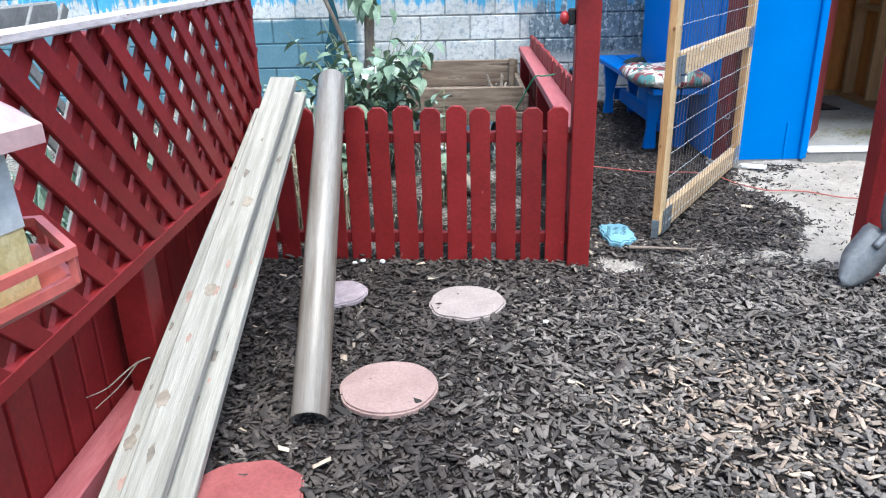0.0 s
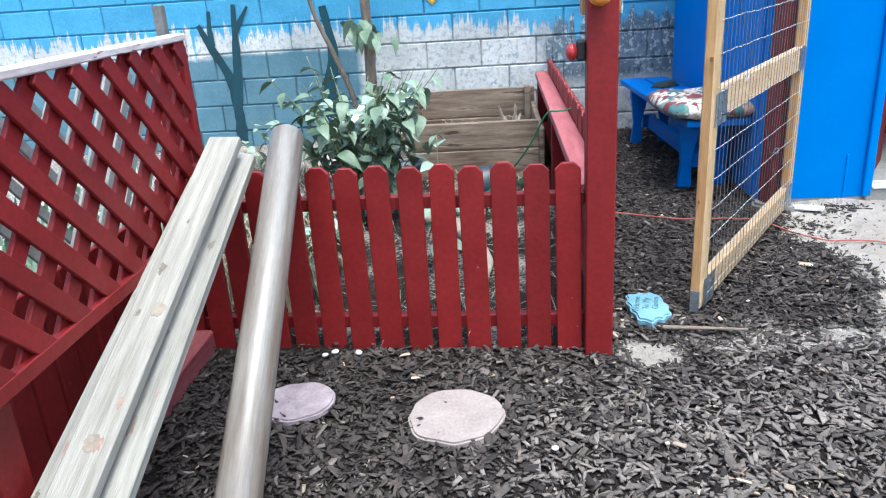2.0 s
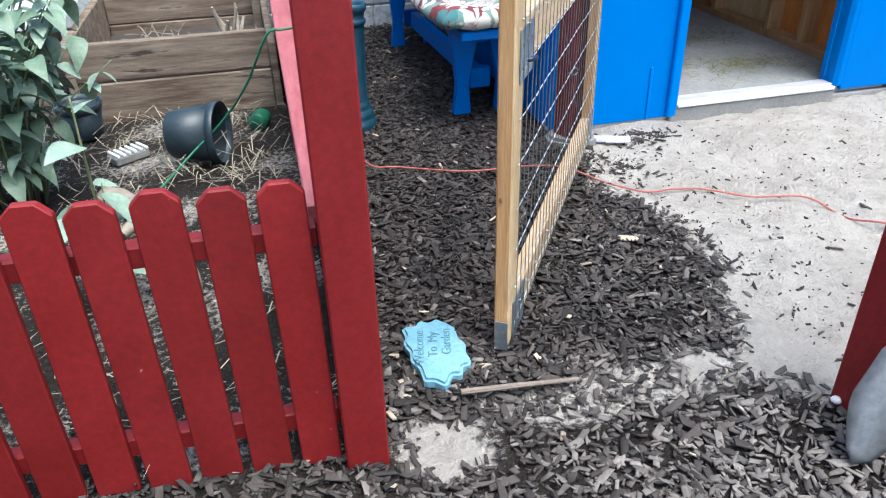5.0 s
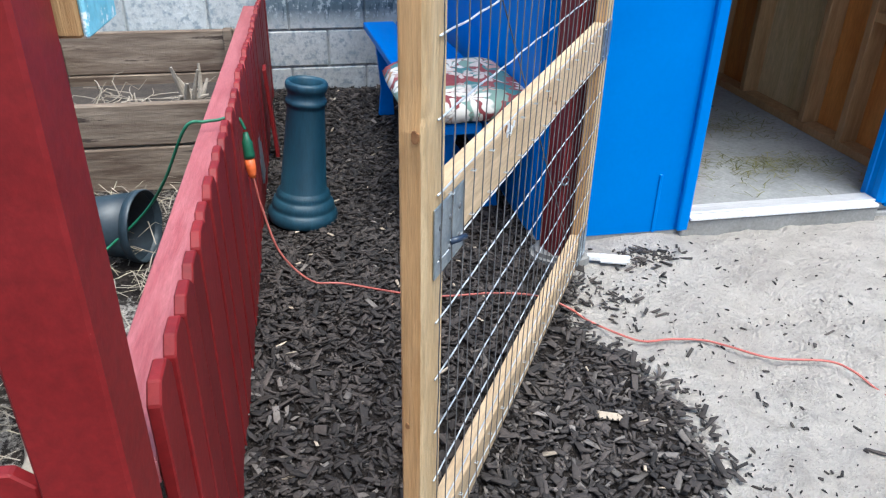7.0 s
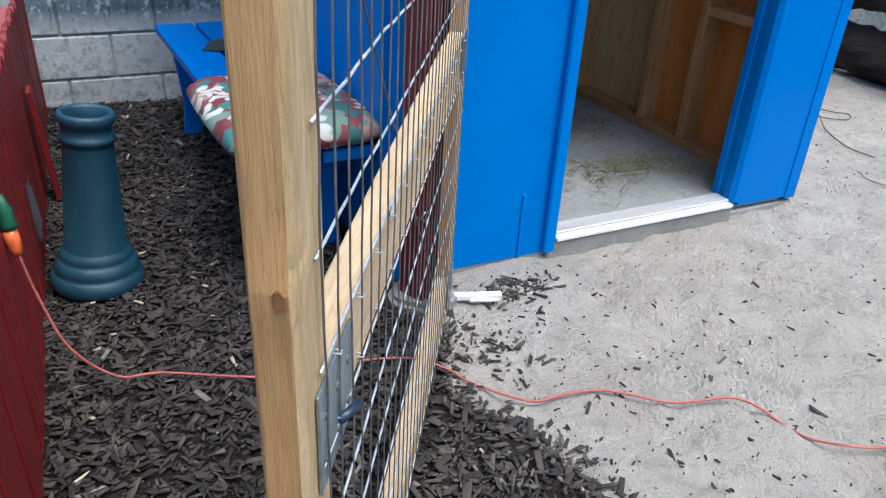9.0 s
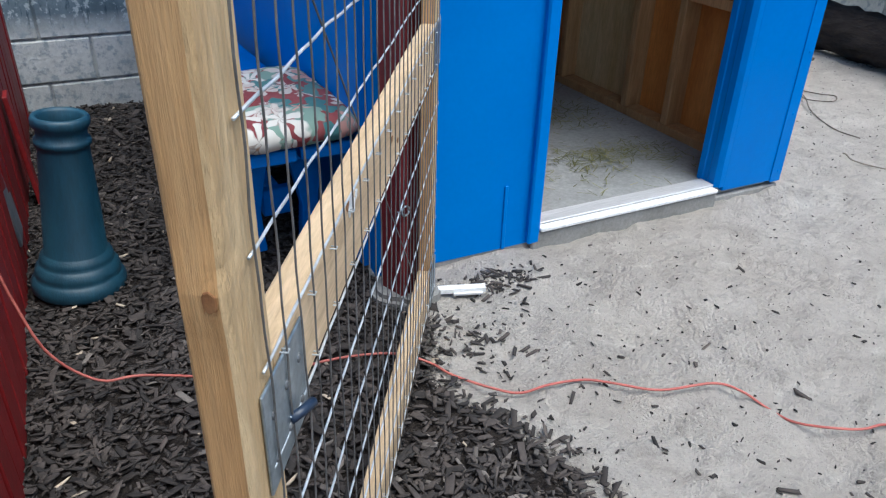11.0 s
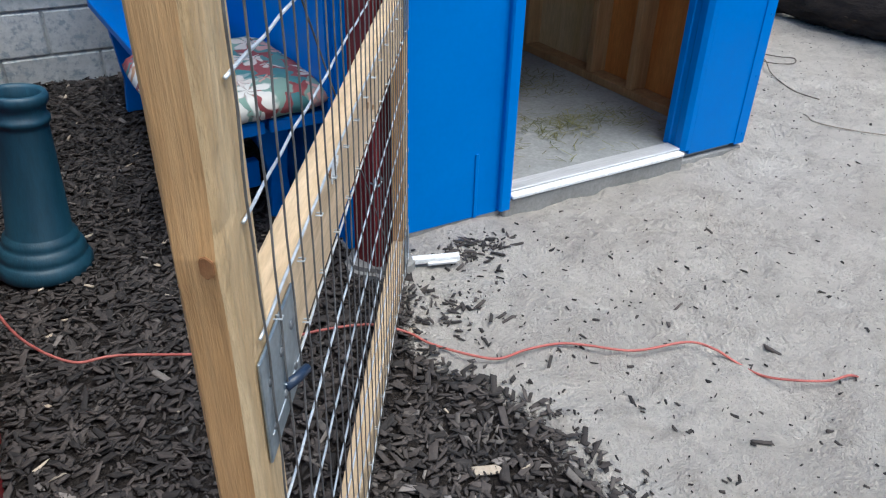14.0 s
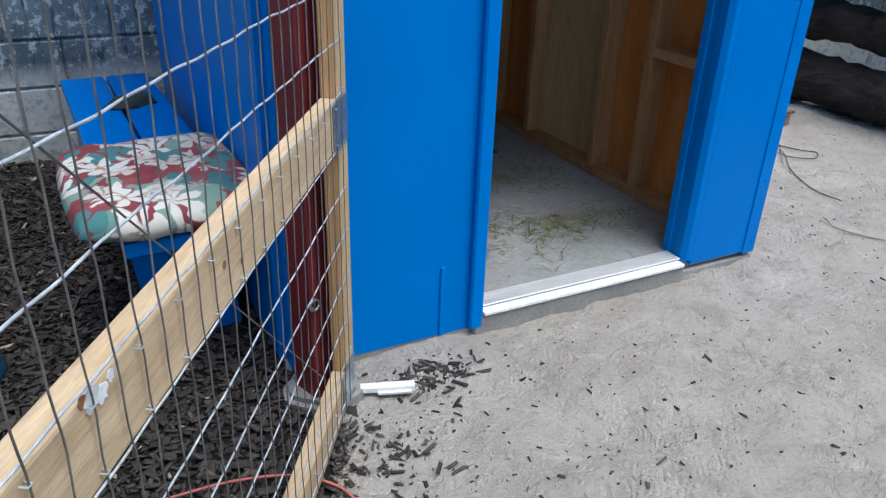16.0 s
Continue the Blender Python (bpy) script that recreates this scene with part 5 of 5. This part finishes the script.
YM = WALL_Y - 0.010
for pts, w in (([(-1.92, YM, 0.02), (-1.92, YM, 0.3), (-1.95, YM, 0.55), (-2.06, YM, 0.78), (-2.14, YM, 0.96)], 0.05), ([(-1.92, YM, 0.30), (-1.88, YM, 0.6), (-1.86, YM, 0.85), (-1.84, YM, 1.1)], 0.04),
               ([(-2.05, YM, 0.80), (-2.05, YM, 0.95), (-2.04, YM, 1.06)], 0.025), ([(-1.86, YM, 0.88), (-1.80, YM, 0.98), (-1.73, YM, 1.08)], 0.025), ([(-1.14, YM, 0.02), (-1.16, YM, 0.4), (-1.10, YM, 0.7), (-1.15, YM, 1.05)], 0.06)):
    YM -= 0.0012
    part("branch", painted([(p[0], YM, p[2]) for p in pts], w), M_MURAL, mural)
sign = thing("warning_sign", "yellow diamond warning sign on the block wall", "sign", pose(-0.306, WALL_Y - 0.016, 1.15, 0, 45, 0))
part("plate", boxed((-0.10, 0, -0.10), (0.10, 0.004, 0.10), 0.0015), M_YELL, sign)
for a, b in (((-0.092, -0.092), (0.092, -0.088)), ((-0.092, 0.088), (0.092, 0.092)), ((-0.092, -0.087), (-0.088, 0.087)), ((0.088, -0.087), (0.092, 0.087))):
    part("border", boxed((a[0], -0.0012, a[1]), (b[0], -0.0002, b[1])), M_SIGNK, sign)
lettering("XING", 0.05, pose(0, 0, 0, 0, -45, 0) @ pose(0, -0.001, -0.055, 90, 0, 0), M_SIGNK, sign, deep=0.0006)

# ---- balls on the gate post ----
ball = thing("ball_lamp", "orange glazed ball fixed to the red post", "ornament", pose(0.445, 2.822, 1.135))
bs = bmesh.new()
bmesh.ops.create_uvsphere(bs, u_segments=24, v_segments=16, radius=0.033, matrix=Matrix.Diagonal((1, 0.9, 0.92, 1)))
part("globe", bs, M_BALLO, ball, smooth=True)
part("mount", boxed((-0.012, 0.024, -0.012), (0.012, 0.038, 0.012), 0.002), M_STEEL, ball)
rb = thing("bell", "small red and cream bell on a black bracket", "bell", pose(0.376, 2.915, 0.975, 0, 0, -3))
bs = bmesh.new()
bmesh.ops.create_uvsphere(bs, u_segments=24, v_segments=16, radius=0.023, matrix=Matrix.Diagonal((0.8, 1, 1.1, 1)))
part("dome", bs, M_BALLR, rb, smooth=True)
part("bracket", boxed((0.012, -0.018, -0.026), (0.042, 0.018, 0.034), 0.006), M_BLACK, rb)
nest = thing("nest_box", "pine nest box with a pale blue spotted side behind the post", "box", pose(0.472, 2.957, 1.075, 0, 0, -2.4))
part("box_body", boxed((-0.062, 0.0, 0.0), (0.052, 0.10, 0.26), 0.003), M_PINEV, nest)
part("side_cloth", boxed((0.0525, 0.0, 0.0), (0.058, 0.10, 0.26), 0.002), mat("spotted_cloth", (0.16, 0.48, 0.60), (0.24, 0.56, 0.66), 30, rough=0.7, bump=0.1, wear=(0.75, 0.8, 0.8), wear_at=0.55, wear_scale=45), nest, "pale blue spotted side")

# ---- side window of the shed ----
win = thing("window_1", "red-framed window in the blue shed wall", "window", kind="structure")
for a, b in (((5.25, 1.17), (6.25, 1.23)), ((5.25, 1.75), (6.25, 1.81)), ((5.25, 1.231), (5.31, 1.749)), ((6.19, 1.231), (6.25, 1.749))):
    part("window_frame", boxed((1.458, a[0], a[1]), (1.525, b[0], b[1]), 0.002), M_RED, win)
m_glass, _n, _l, _b = raw("window_glass")
_b.inputs["Transmission Weight"].default_value, _b.inputs["Roughness"].default_value, _b.inputs["IOR"].default_value = 1.0, 0.02, 1.45
part("pane", boxed((1.490, 5.311, 1.231), (1.494, 6.189, 1.749)), m_glass, win).visible_shadow = False

# ---- shovel ----
shovel = thing("shovel", "long-handled round-point shovel leaning on the post", "shovel")
sm = bmesh.new()
tip, neck = Vector((1.405, 2.572, 0.012)), Vector((1.542, 2.615, 0.185))
ax = (neck - tip).normalized()
ac = Vector((0.60, -0.30, -0.42))
ac = (ac - ax * ac.dot(ax)).normalized()
nn = ax.cross(ac).normalized()
n = 10
g_ = []
BL = 0.255
for i in range(n + 1):
    t = i / n
    half = 0.074 * min(1.0, (t * 2.3) ** 0.55)
    if t > 0.9:
        half *= 1 - (t - 0.9) * 1.2
    g_.append([tip + ax * BL * t + ac * half * s + nn * (0.030 * (s * s) * min(1, t * 2) - 0.02 * t * (1 - t)) for s in (-1, -0.6, -0.25, 0, 0.25, 0.6, 1)])
vs = [[sm.verts.new(p) for p in row] for row in g_]
for a, b in zip(vs, vs[1:]):
    for k in range(6):
        sm.faces.new((a[k], a[k + 1], b[k + 1], b[k]))
bmesh.ops.remove_doubles(sm, verts=sm.verts, dist=0.0005)
bmesh.ops.solidify(sm, geom=sm.faces[:], thickness=0.003)
part("blade", sm, M_STEEL, shovel, smooth=True)
top = tip + ax * BL
part("socket", tube(bmesh.new(), curved([tip + ax * BL * 0.72, top, Vector((1.542, 2.617, 0.27)), Vector((1.548, 2.625, 0.36))], 5), 0.016, 12, 0.02), M_STEEL, shovel, smooth=True)
part("handle", tube(bmesh.new(), [(1.547, 2.624, 0.34), (1.560, 2.645, 0.9), (1.572, 2.660, 1.40)], 0.0175, 12), M_ASH, shovel, smooth=True)

# ---- bird feeder ----
fx, fy = -0.402, 0.505
feeder = thing("bird_feeder", "hexagonal hanging bird feeder with pink roof and seed", "bird feeder", pose(fx, fy, 0.972, 0, 0, 12))
def hexa(prof):
    return lathe(prof, 6)
part("tray", hexa([(0.0, -0.018), (0.078, -0.018), (0.098, -0.006), (0.098, 0.002), (0.091, 0.002), (0.072, -0.010), (0.0, -0.010)]), M_FRED, feeder)
part("perch_ring", hexa([(0.094, 0.018), (0.102, 0.018), (0.102, 0.026), (0.094, 0.026), (0.094, 0.018)]), M_FRED, feeder, "pinkish red perch ring")
for k in range(6):
    a = math.radians(60 * k)
    part("spoke", boxed((-0.003, -0.003, -0.004), (0.003, 0.003, 0.019), 0, Matrix.Translation((0.097 * math.cos(a), 0.097 * math.sin(a), 0))), M_FRED, feeder)
part("tube", hexa([(0.069, 0.045), (0.066, 0.118), (0.066, 0.119), (0.0, 0.119)]), M_FBODY, feeder, "pale clear upper tube")
part("seed_fill", hexa([(0.0, -0.010), (0.070, -0.010), (0.0675, 0.0445), (0.0, 0.0445)]), M_SEED, feeder, "yellowish bird seed")
part("roof", hexa([(0.0, 0.1195), (0.088, 0.106), (0.097, 0.108), (0.097, 0.122), (0.030, 0.165), (0.0, 0.170)]), M_FPINK, feeder, "faded pink roof")
part("hanger", tube(bmesh.new(), [(0, 0, 0.15), (0, 0, 0.5), (0, 0, 0.86)], 0.0015, 5), M_WIRE, feeder)
hook = thing("shepherd_hook", "thin black metal hook that holds the feeder", "hook", pose(-0.70, 0.28, 0))
part("rod", tube(bmesh.new(), curved([(0, 0, -0.05), (0, 0, 0.9), (0, 0, 1.75), (0.08, 0.05, 1.93), (0.20, 0.14, 1.95), (0.30, 0.21, 1.86), (0.315, 0.22, 1.823)], 6), 0.005, 7), M_BLACK, hook, smooth=True)

# ---- small things ----
strip = thing("white_strip", "short white plastic strip lying on the sand", "strip", pose(1.71, 4.322, 0.0, 0, 0, -18))
part("strip", boxed((-0.075, -0.012, -0.012), (0.07, 0.012, 0.006), 0.002), M_WHITE, strip)
part("foil_end", boxed((-0.03, -0.022, -0.014), (0.06, -0.0125, -0.004), 0.002), M_ALU, strip)
tagged(part("stick", tube(bmesh.new(), [(0.70, 2.997, 0.012), (0.83, 2.982, 0.014), (0.98, 2.968, 0.010)], 0.007, 7, 0.005, 0.4), M_CHIPT), "weathered pale stick lying in the gateway", "stick")
twig = bmesh.new()
tube(twig, curved([(-0.86, 1.84, 0.16), (-0.90, 1.74, 0.19), (-0.93, 1.62, 0.185), (-0.95, 1.55, 0.20)], 4), 0.003, 6, 0.0012)
tube(twig, curved([(-0.90, 1.74, 0.19), (-0.92, 1.66, 0.165), (-0.94, 1.56, 0.16)], 4), 0.0025, 6, 0.001)
tube(twig, [(-0.86, 1.84, 0.16), (-0.84, 1.90, 0.08), (-0.83, 1.93, 0.0)], 0.0035, 6)
tagged(part("twig", twig, M_ROOT), "bare forked twig beside the leaning boards", "twig")
hat = bmesh.new()
bmesh.ops.create_uvsphere(hat, u_segments=20, v_segments=12, radius=1.0)
for v in hat.verts:
    k = 1 + 0.3 * noise.noise(v.co * 1.7)
    v.co = Vector((v.co.x * 0.085 * k, v.co.y * 0.062 * k, max(0.0, v.co.z) * 0.034 * k + 0.004 * (v.co.z > 0)))
    if v.co.x < -0.05:
        v.co.z *= 0.4
        v.co.x *= 1.35
ho = part("cap", hat, mat("green_felt", (0.018, 0.03, 0.024), (0.035, 0.05, 0.04), 20, rough=0.95, bump=0.3), None, smooth=True)
ho.matrix_basis = pose(1.30, 5.78, BZ, 0, 0, 25)
tagged(ho, "dark green felt cap lying on the blue bench", "cap")
plate = thing("wall_plaque", "small grey plate hung on the red side fence", "plaque", pose(0.548, 5.00, 0.09, 0, -3, 0))
part("plate", boxed((-0.004, -0.07, 0.0), (0.004, 0.07, 0.24), 0.002), M_GALV, plate)
flap = part("loose_board", boxed((-0.008, -0.045, 0.0), (0.008, 0.045, 0.40), 0.003), M_RED)
flap.matrix_basis = pose(0.592, 5.46, 0.0, 0, -3.5, 0)
tagged(flap, "short red painted board leaning on the picket fence", "board")
mat_ob = part("door_mat", boxed((-0.16, -0.24, 0.0), (0.16, 0.24, 0.012), 0.004), M_BLACK)
mat_ob.matrix_basis = pose(2.66, 5.92, FL + 0.001, 0, 0, 8)
tagged(mat_ob, "black rubber mat on the shed floor", "mat")
rh = np.random.default_rng(17)
hb_ = bmesh.new()
for cx, cy, sx, sy, cnt in ((2.80, 5.40, 0.11, 0.10, 200), (2.72, 4.92, 0.15, 0.05, 260), (2.50, 4.85, 0.14, 0.16, 130), (2.95, 4.80, 0.08, 0.08, 60)):
    for k in range(cnt):
        x, y = rh.normal(cx, sx), rh.normal(cy, sy)
        if not (2.15 < x < 3.05 and 4.58 < y < 6.2):
            continue
        a, h, w = rh.uniform(0, 6.28), rh.uniform(0.02, 0.07), 0.0016
        d, s = Vector((math.cos(a), math.sin(a), 0)), Vector((-math.sin(a), math.cos(a), 0)) * w
        p = Vector((x, y, FL + 0.002 + rh.uniform(0, 0.008)))
        q = p + d * h + Vector((0, 0, rh.uniform(-0.001, 0.008)))
        hb_.faces.new([hb_.verts.new(c) for c in (p - s, q - s, q + s, p + s)])
tagged(part("hay", hb_, M_HAY), "loose greenish hay strewn on the shed floor", "hay", kind="stuff")

# ---- log fence and far wall on the east ----
logs = thing("log_fence", "rough dark bark logs stacked between red posts", "fence")
rl = random.Random(6)
for z, r0, y0, y1 in ((0.145, 0.155, 2.2, 6.3), (0.495, 0.112, 5.47, 6.35), (0.47, 0.11, 2.6, 5.36), (0.80, 0.125, 2.2, 6.35)):
    pts = [(5.32 + 0.02 * math.sin(k * 0.3 + z * 9), y0 + (y1 - y0) * k / 60, z + 0.012 * math.sin(k * 0.21 + z * 5)) for k in range(61)]
    part("log", tube(bmesh.new(), pts, r0, 24, r0 * 0.95, 0.30), M_LOG, logs, smooth=True)
for y in (5.38, 3.4):
    part("post", boxed((5.44, y, -0.1), (5.53, y + 0.09, 1.1), 0.004), M_RED, logs)
east = thing("wall_east", "pale concrete wall with faded blue paint beyond the logs", "wall", kind="structure")
part("wall_face", boxed((6.62, -3.0, -0.2), (6.78, 6.69, 2.4)), M_WALL, east)
pal = thing("pallet", "weathered low timber pallet beside the shed", "pallet", pose(4.55, 5.85, -0.01))
for k in range(4):
    part("slat", boxed((-0.25, -0.2 + 0.11 * k, 0.06), (0.25, -0.12 + 0.11 * k, 0.078), 0.003), M_OLDW, pal)
for k in (-0.22, 0.18):
    part("runner", boxed((k, -0.2, 0.0), (k + 0.04, 0.21, 0.059), 0.003), M_OLDW, pal)

rp = random.Random(12)
for px, py, pr in ((-0.355, 2.86, 0.013), (-0.44, 2.872, 0.012), (-0.47, 2.85, 0.010), (0.27, 2.30, 0.010), (1.50, 2.74, 0.012)):
    pb = bmesh.new()
    bmesh.ops.create_icosphere(pb, subdivisions=2, radius=pr)
    for v in pb.verts:
        v.co *= 1 + 0.35 * noise.noise(v.co * 60 + Vector((px, py, 0)) * 9)
        v.co.z *= 0.6
    po = part("pebble", pb, M_WHITE, smooth=True)
    po.matrix_basis = pose(px, py, 0.016)
    tagged(po, "small pale pebble lying on the mulch", "pebble", "pebbles on the mulch")

latch = thing("gate_latch", "small galvanised eye bolt in the red hinge post", "latch", pose(1.515, 4.325, 0.30, 0, 0, 20))
part("eye", tube(bmesh.new(), [(0.014 * math.cos(a / 3), -0.012, 0.014 * math.sin(a / 3)) for a in range(0, 19)], 0.003, 6), M_GALV, latch, smooth=True)
part("shank", tube(bmesh.new(), [(0, -0.012, -0.014), (0, 0.02, -0.014)], 0.003, 6), M_GALV, latch)


# ---- bark mulch ----
def mulch():
    rng = np.random.default_rng(5)
    out = []
    zones = [((-0.88, 2.6), (-0.8, 0.6), 2800), ((-0.98, 2.4), (0.6, 3.1), 5600), ((0.5, 1.85), (2.9, 6.5), 6000), ((1.6, 2.6), (0.6, 2.9), 3500)]
    for (x0, x1), (y0, y1), dens in zones:
        n = int((x1 - x0) * (y1 - y0) * dens)
        p = np.stack([rng.uniform(x0, x1, n), rng.uniform(y0, y1, n)], 1)
        for (x, y), u in zip(p, rng.random(n)):
            if x < 0.5 and y > 2.93:
                continue
            s = soil_at(x, y)
            if u < (s - 0.12) * 1.3:
                out.append((x, y, height_at(x, y)))
    c = np.array(out)
    n = len(c)
    c[:, 2] += rng.uniform(0.001, 0.017, n)
    ln = rng.gamma(4, 0.0090, n).clip(0.012, 0.10)
    sizes = np.stack([ln, (ln * rng.uniform(0.16, 0.45, n)).clip(0.005, 0.024), rng.uniform(0.0015, 0.0045, n)], 1)
    yaws, tilts = rng.uniform(0, 6.283, n), rng.normal(0, 0.3, (n, 2))
    # dry and grey in the front yard, damp and darkened by painted shade along the path, tan in one trodden spot
    dry = rng.random(n) < np.clip((2.95 - c[:, 1]) / 0.9 + 0.5 * np.clip(c[:, 0] - 0.3, 0, 1), 0.12, 0.9) * np.clip((4.0 - c[:, 1]) / 0.5, 0.12, 1)
    dry &= ~(rng.random(n) < np.clip((0.35 - c[:, 0]) / 0.5, 0, 0.93))
    tan = (np.hypot((c[:, 0] - 0.85) / 0.42, (c[:, 1] - 1.75) / 0.38) < rng.random(n) * 1.3) & (rng.random(n) < 0.7)
    pale = rng.random(n) < 0.004
    for name, pick, mt, lab, cat in (("bark_mulch", ~dry & ~tan & ~pale, M_CHIP, "damp dark brown bark mulch, path shade in its colour", "mulch"),
                                     ("bark_mulch", dry & ~tan & ~pale, M_CHIPD, "dry grey-brown bark mulch over the yard", "mulch"),
                                     ("bark_mulch", tan & ~pale, M_CHIPT, "tan fresh bark mulch in a trodden patch", "mulch"),
                                     ("wood_chips", pale, M_CHIPL, "pale wood splinters scattered among the mulch", "wood chips")):
        up = np.array([0, 0, 0.006 if name == "wood_chips" else 0.0])
        heap(name, c[pick] + up, sizes[pick], yaws[pick], tilts[pick], mt, lab, cat)
    # strays on the sand
    m = 420
    p = np.stack([1.62 + rng.gamma(0.8, 0.42, m), rng.uniform(2.5, 4.42, m)], 1)
    p = np.concatenate([p, np.stack([rng.normal(1.86, 0.07, 110), rng.normal(4.33, 0.03, 110)], 1), np.stack([rng.normal(1.63, 0.06, 60), rng.normal(4.13, 0.09, 60)], 1)])
    q = np.array([(x, y, height_at(x, y) + 0.004) for x, y in p if not (x > 1.5 and y > 4.46)])
    k = len(q)
    ln = rng.gamma(2.0, 0.0095, k).clip(0.006, 0.09)
    ln[-170:] *= 1.7
    heap("stray_chips", q, np.stack([ln, (ln * rng.uniform(0.14, 0.4, k)).clip(0.003, 0.014), rng.uniform(0.002, 0.005, k)], 1), rng.uniform(0, 6.283, k), rng.normal(0, 0.2, (k, 2)), M_CHIP, "dark bark chips strewn over the sand", "wood chips")
    m = 3000
    p = np.stack([rng.uniform(1.6, 5.2, m), rng.uniform(2.3, 6.2, m)], 1)
    q = np.array([(x, y, height_at(x, y) + 0.001) for x, y in p if not (1.4 < x < 3.3 and y > 4.44)])
    k = len(q)
    ln = rng.gamma(1.6, 0.0034, k).clip(0.002, 0.036)
    heap("sand_litter", q, np.stack([ln * 1.5, ln * 0.5, ln * 0.3], 1), rng.uniform(0, 6.283, k), rng.normal(0, 0.2, (k, 2)), M_CHIP, "small dark crumbs of bark on the sand", "litter")


mulch()

# ---- concrete blocks of the wall ----
block = mesh_of("block", boxed((0.005, 0, 0.005), (BLOCK - 0.005, 0.05, COURSE - 0.005), 0.006), M_WALL)
for r in range(12):
    z = 0.125 + COURSE * (r - 1)
    x = 0.676 - (BLOCK / 2 if r % 2 else 0) - BLOCK * 13
    while x < 1.5:
        if x > -4.9:
            piece("block", block, wall, pose(x, WALL_Y - 0.004 + random.uniform(-0.002, 0.002), z))
        x += BLOCK
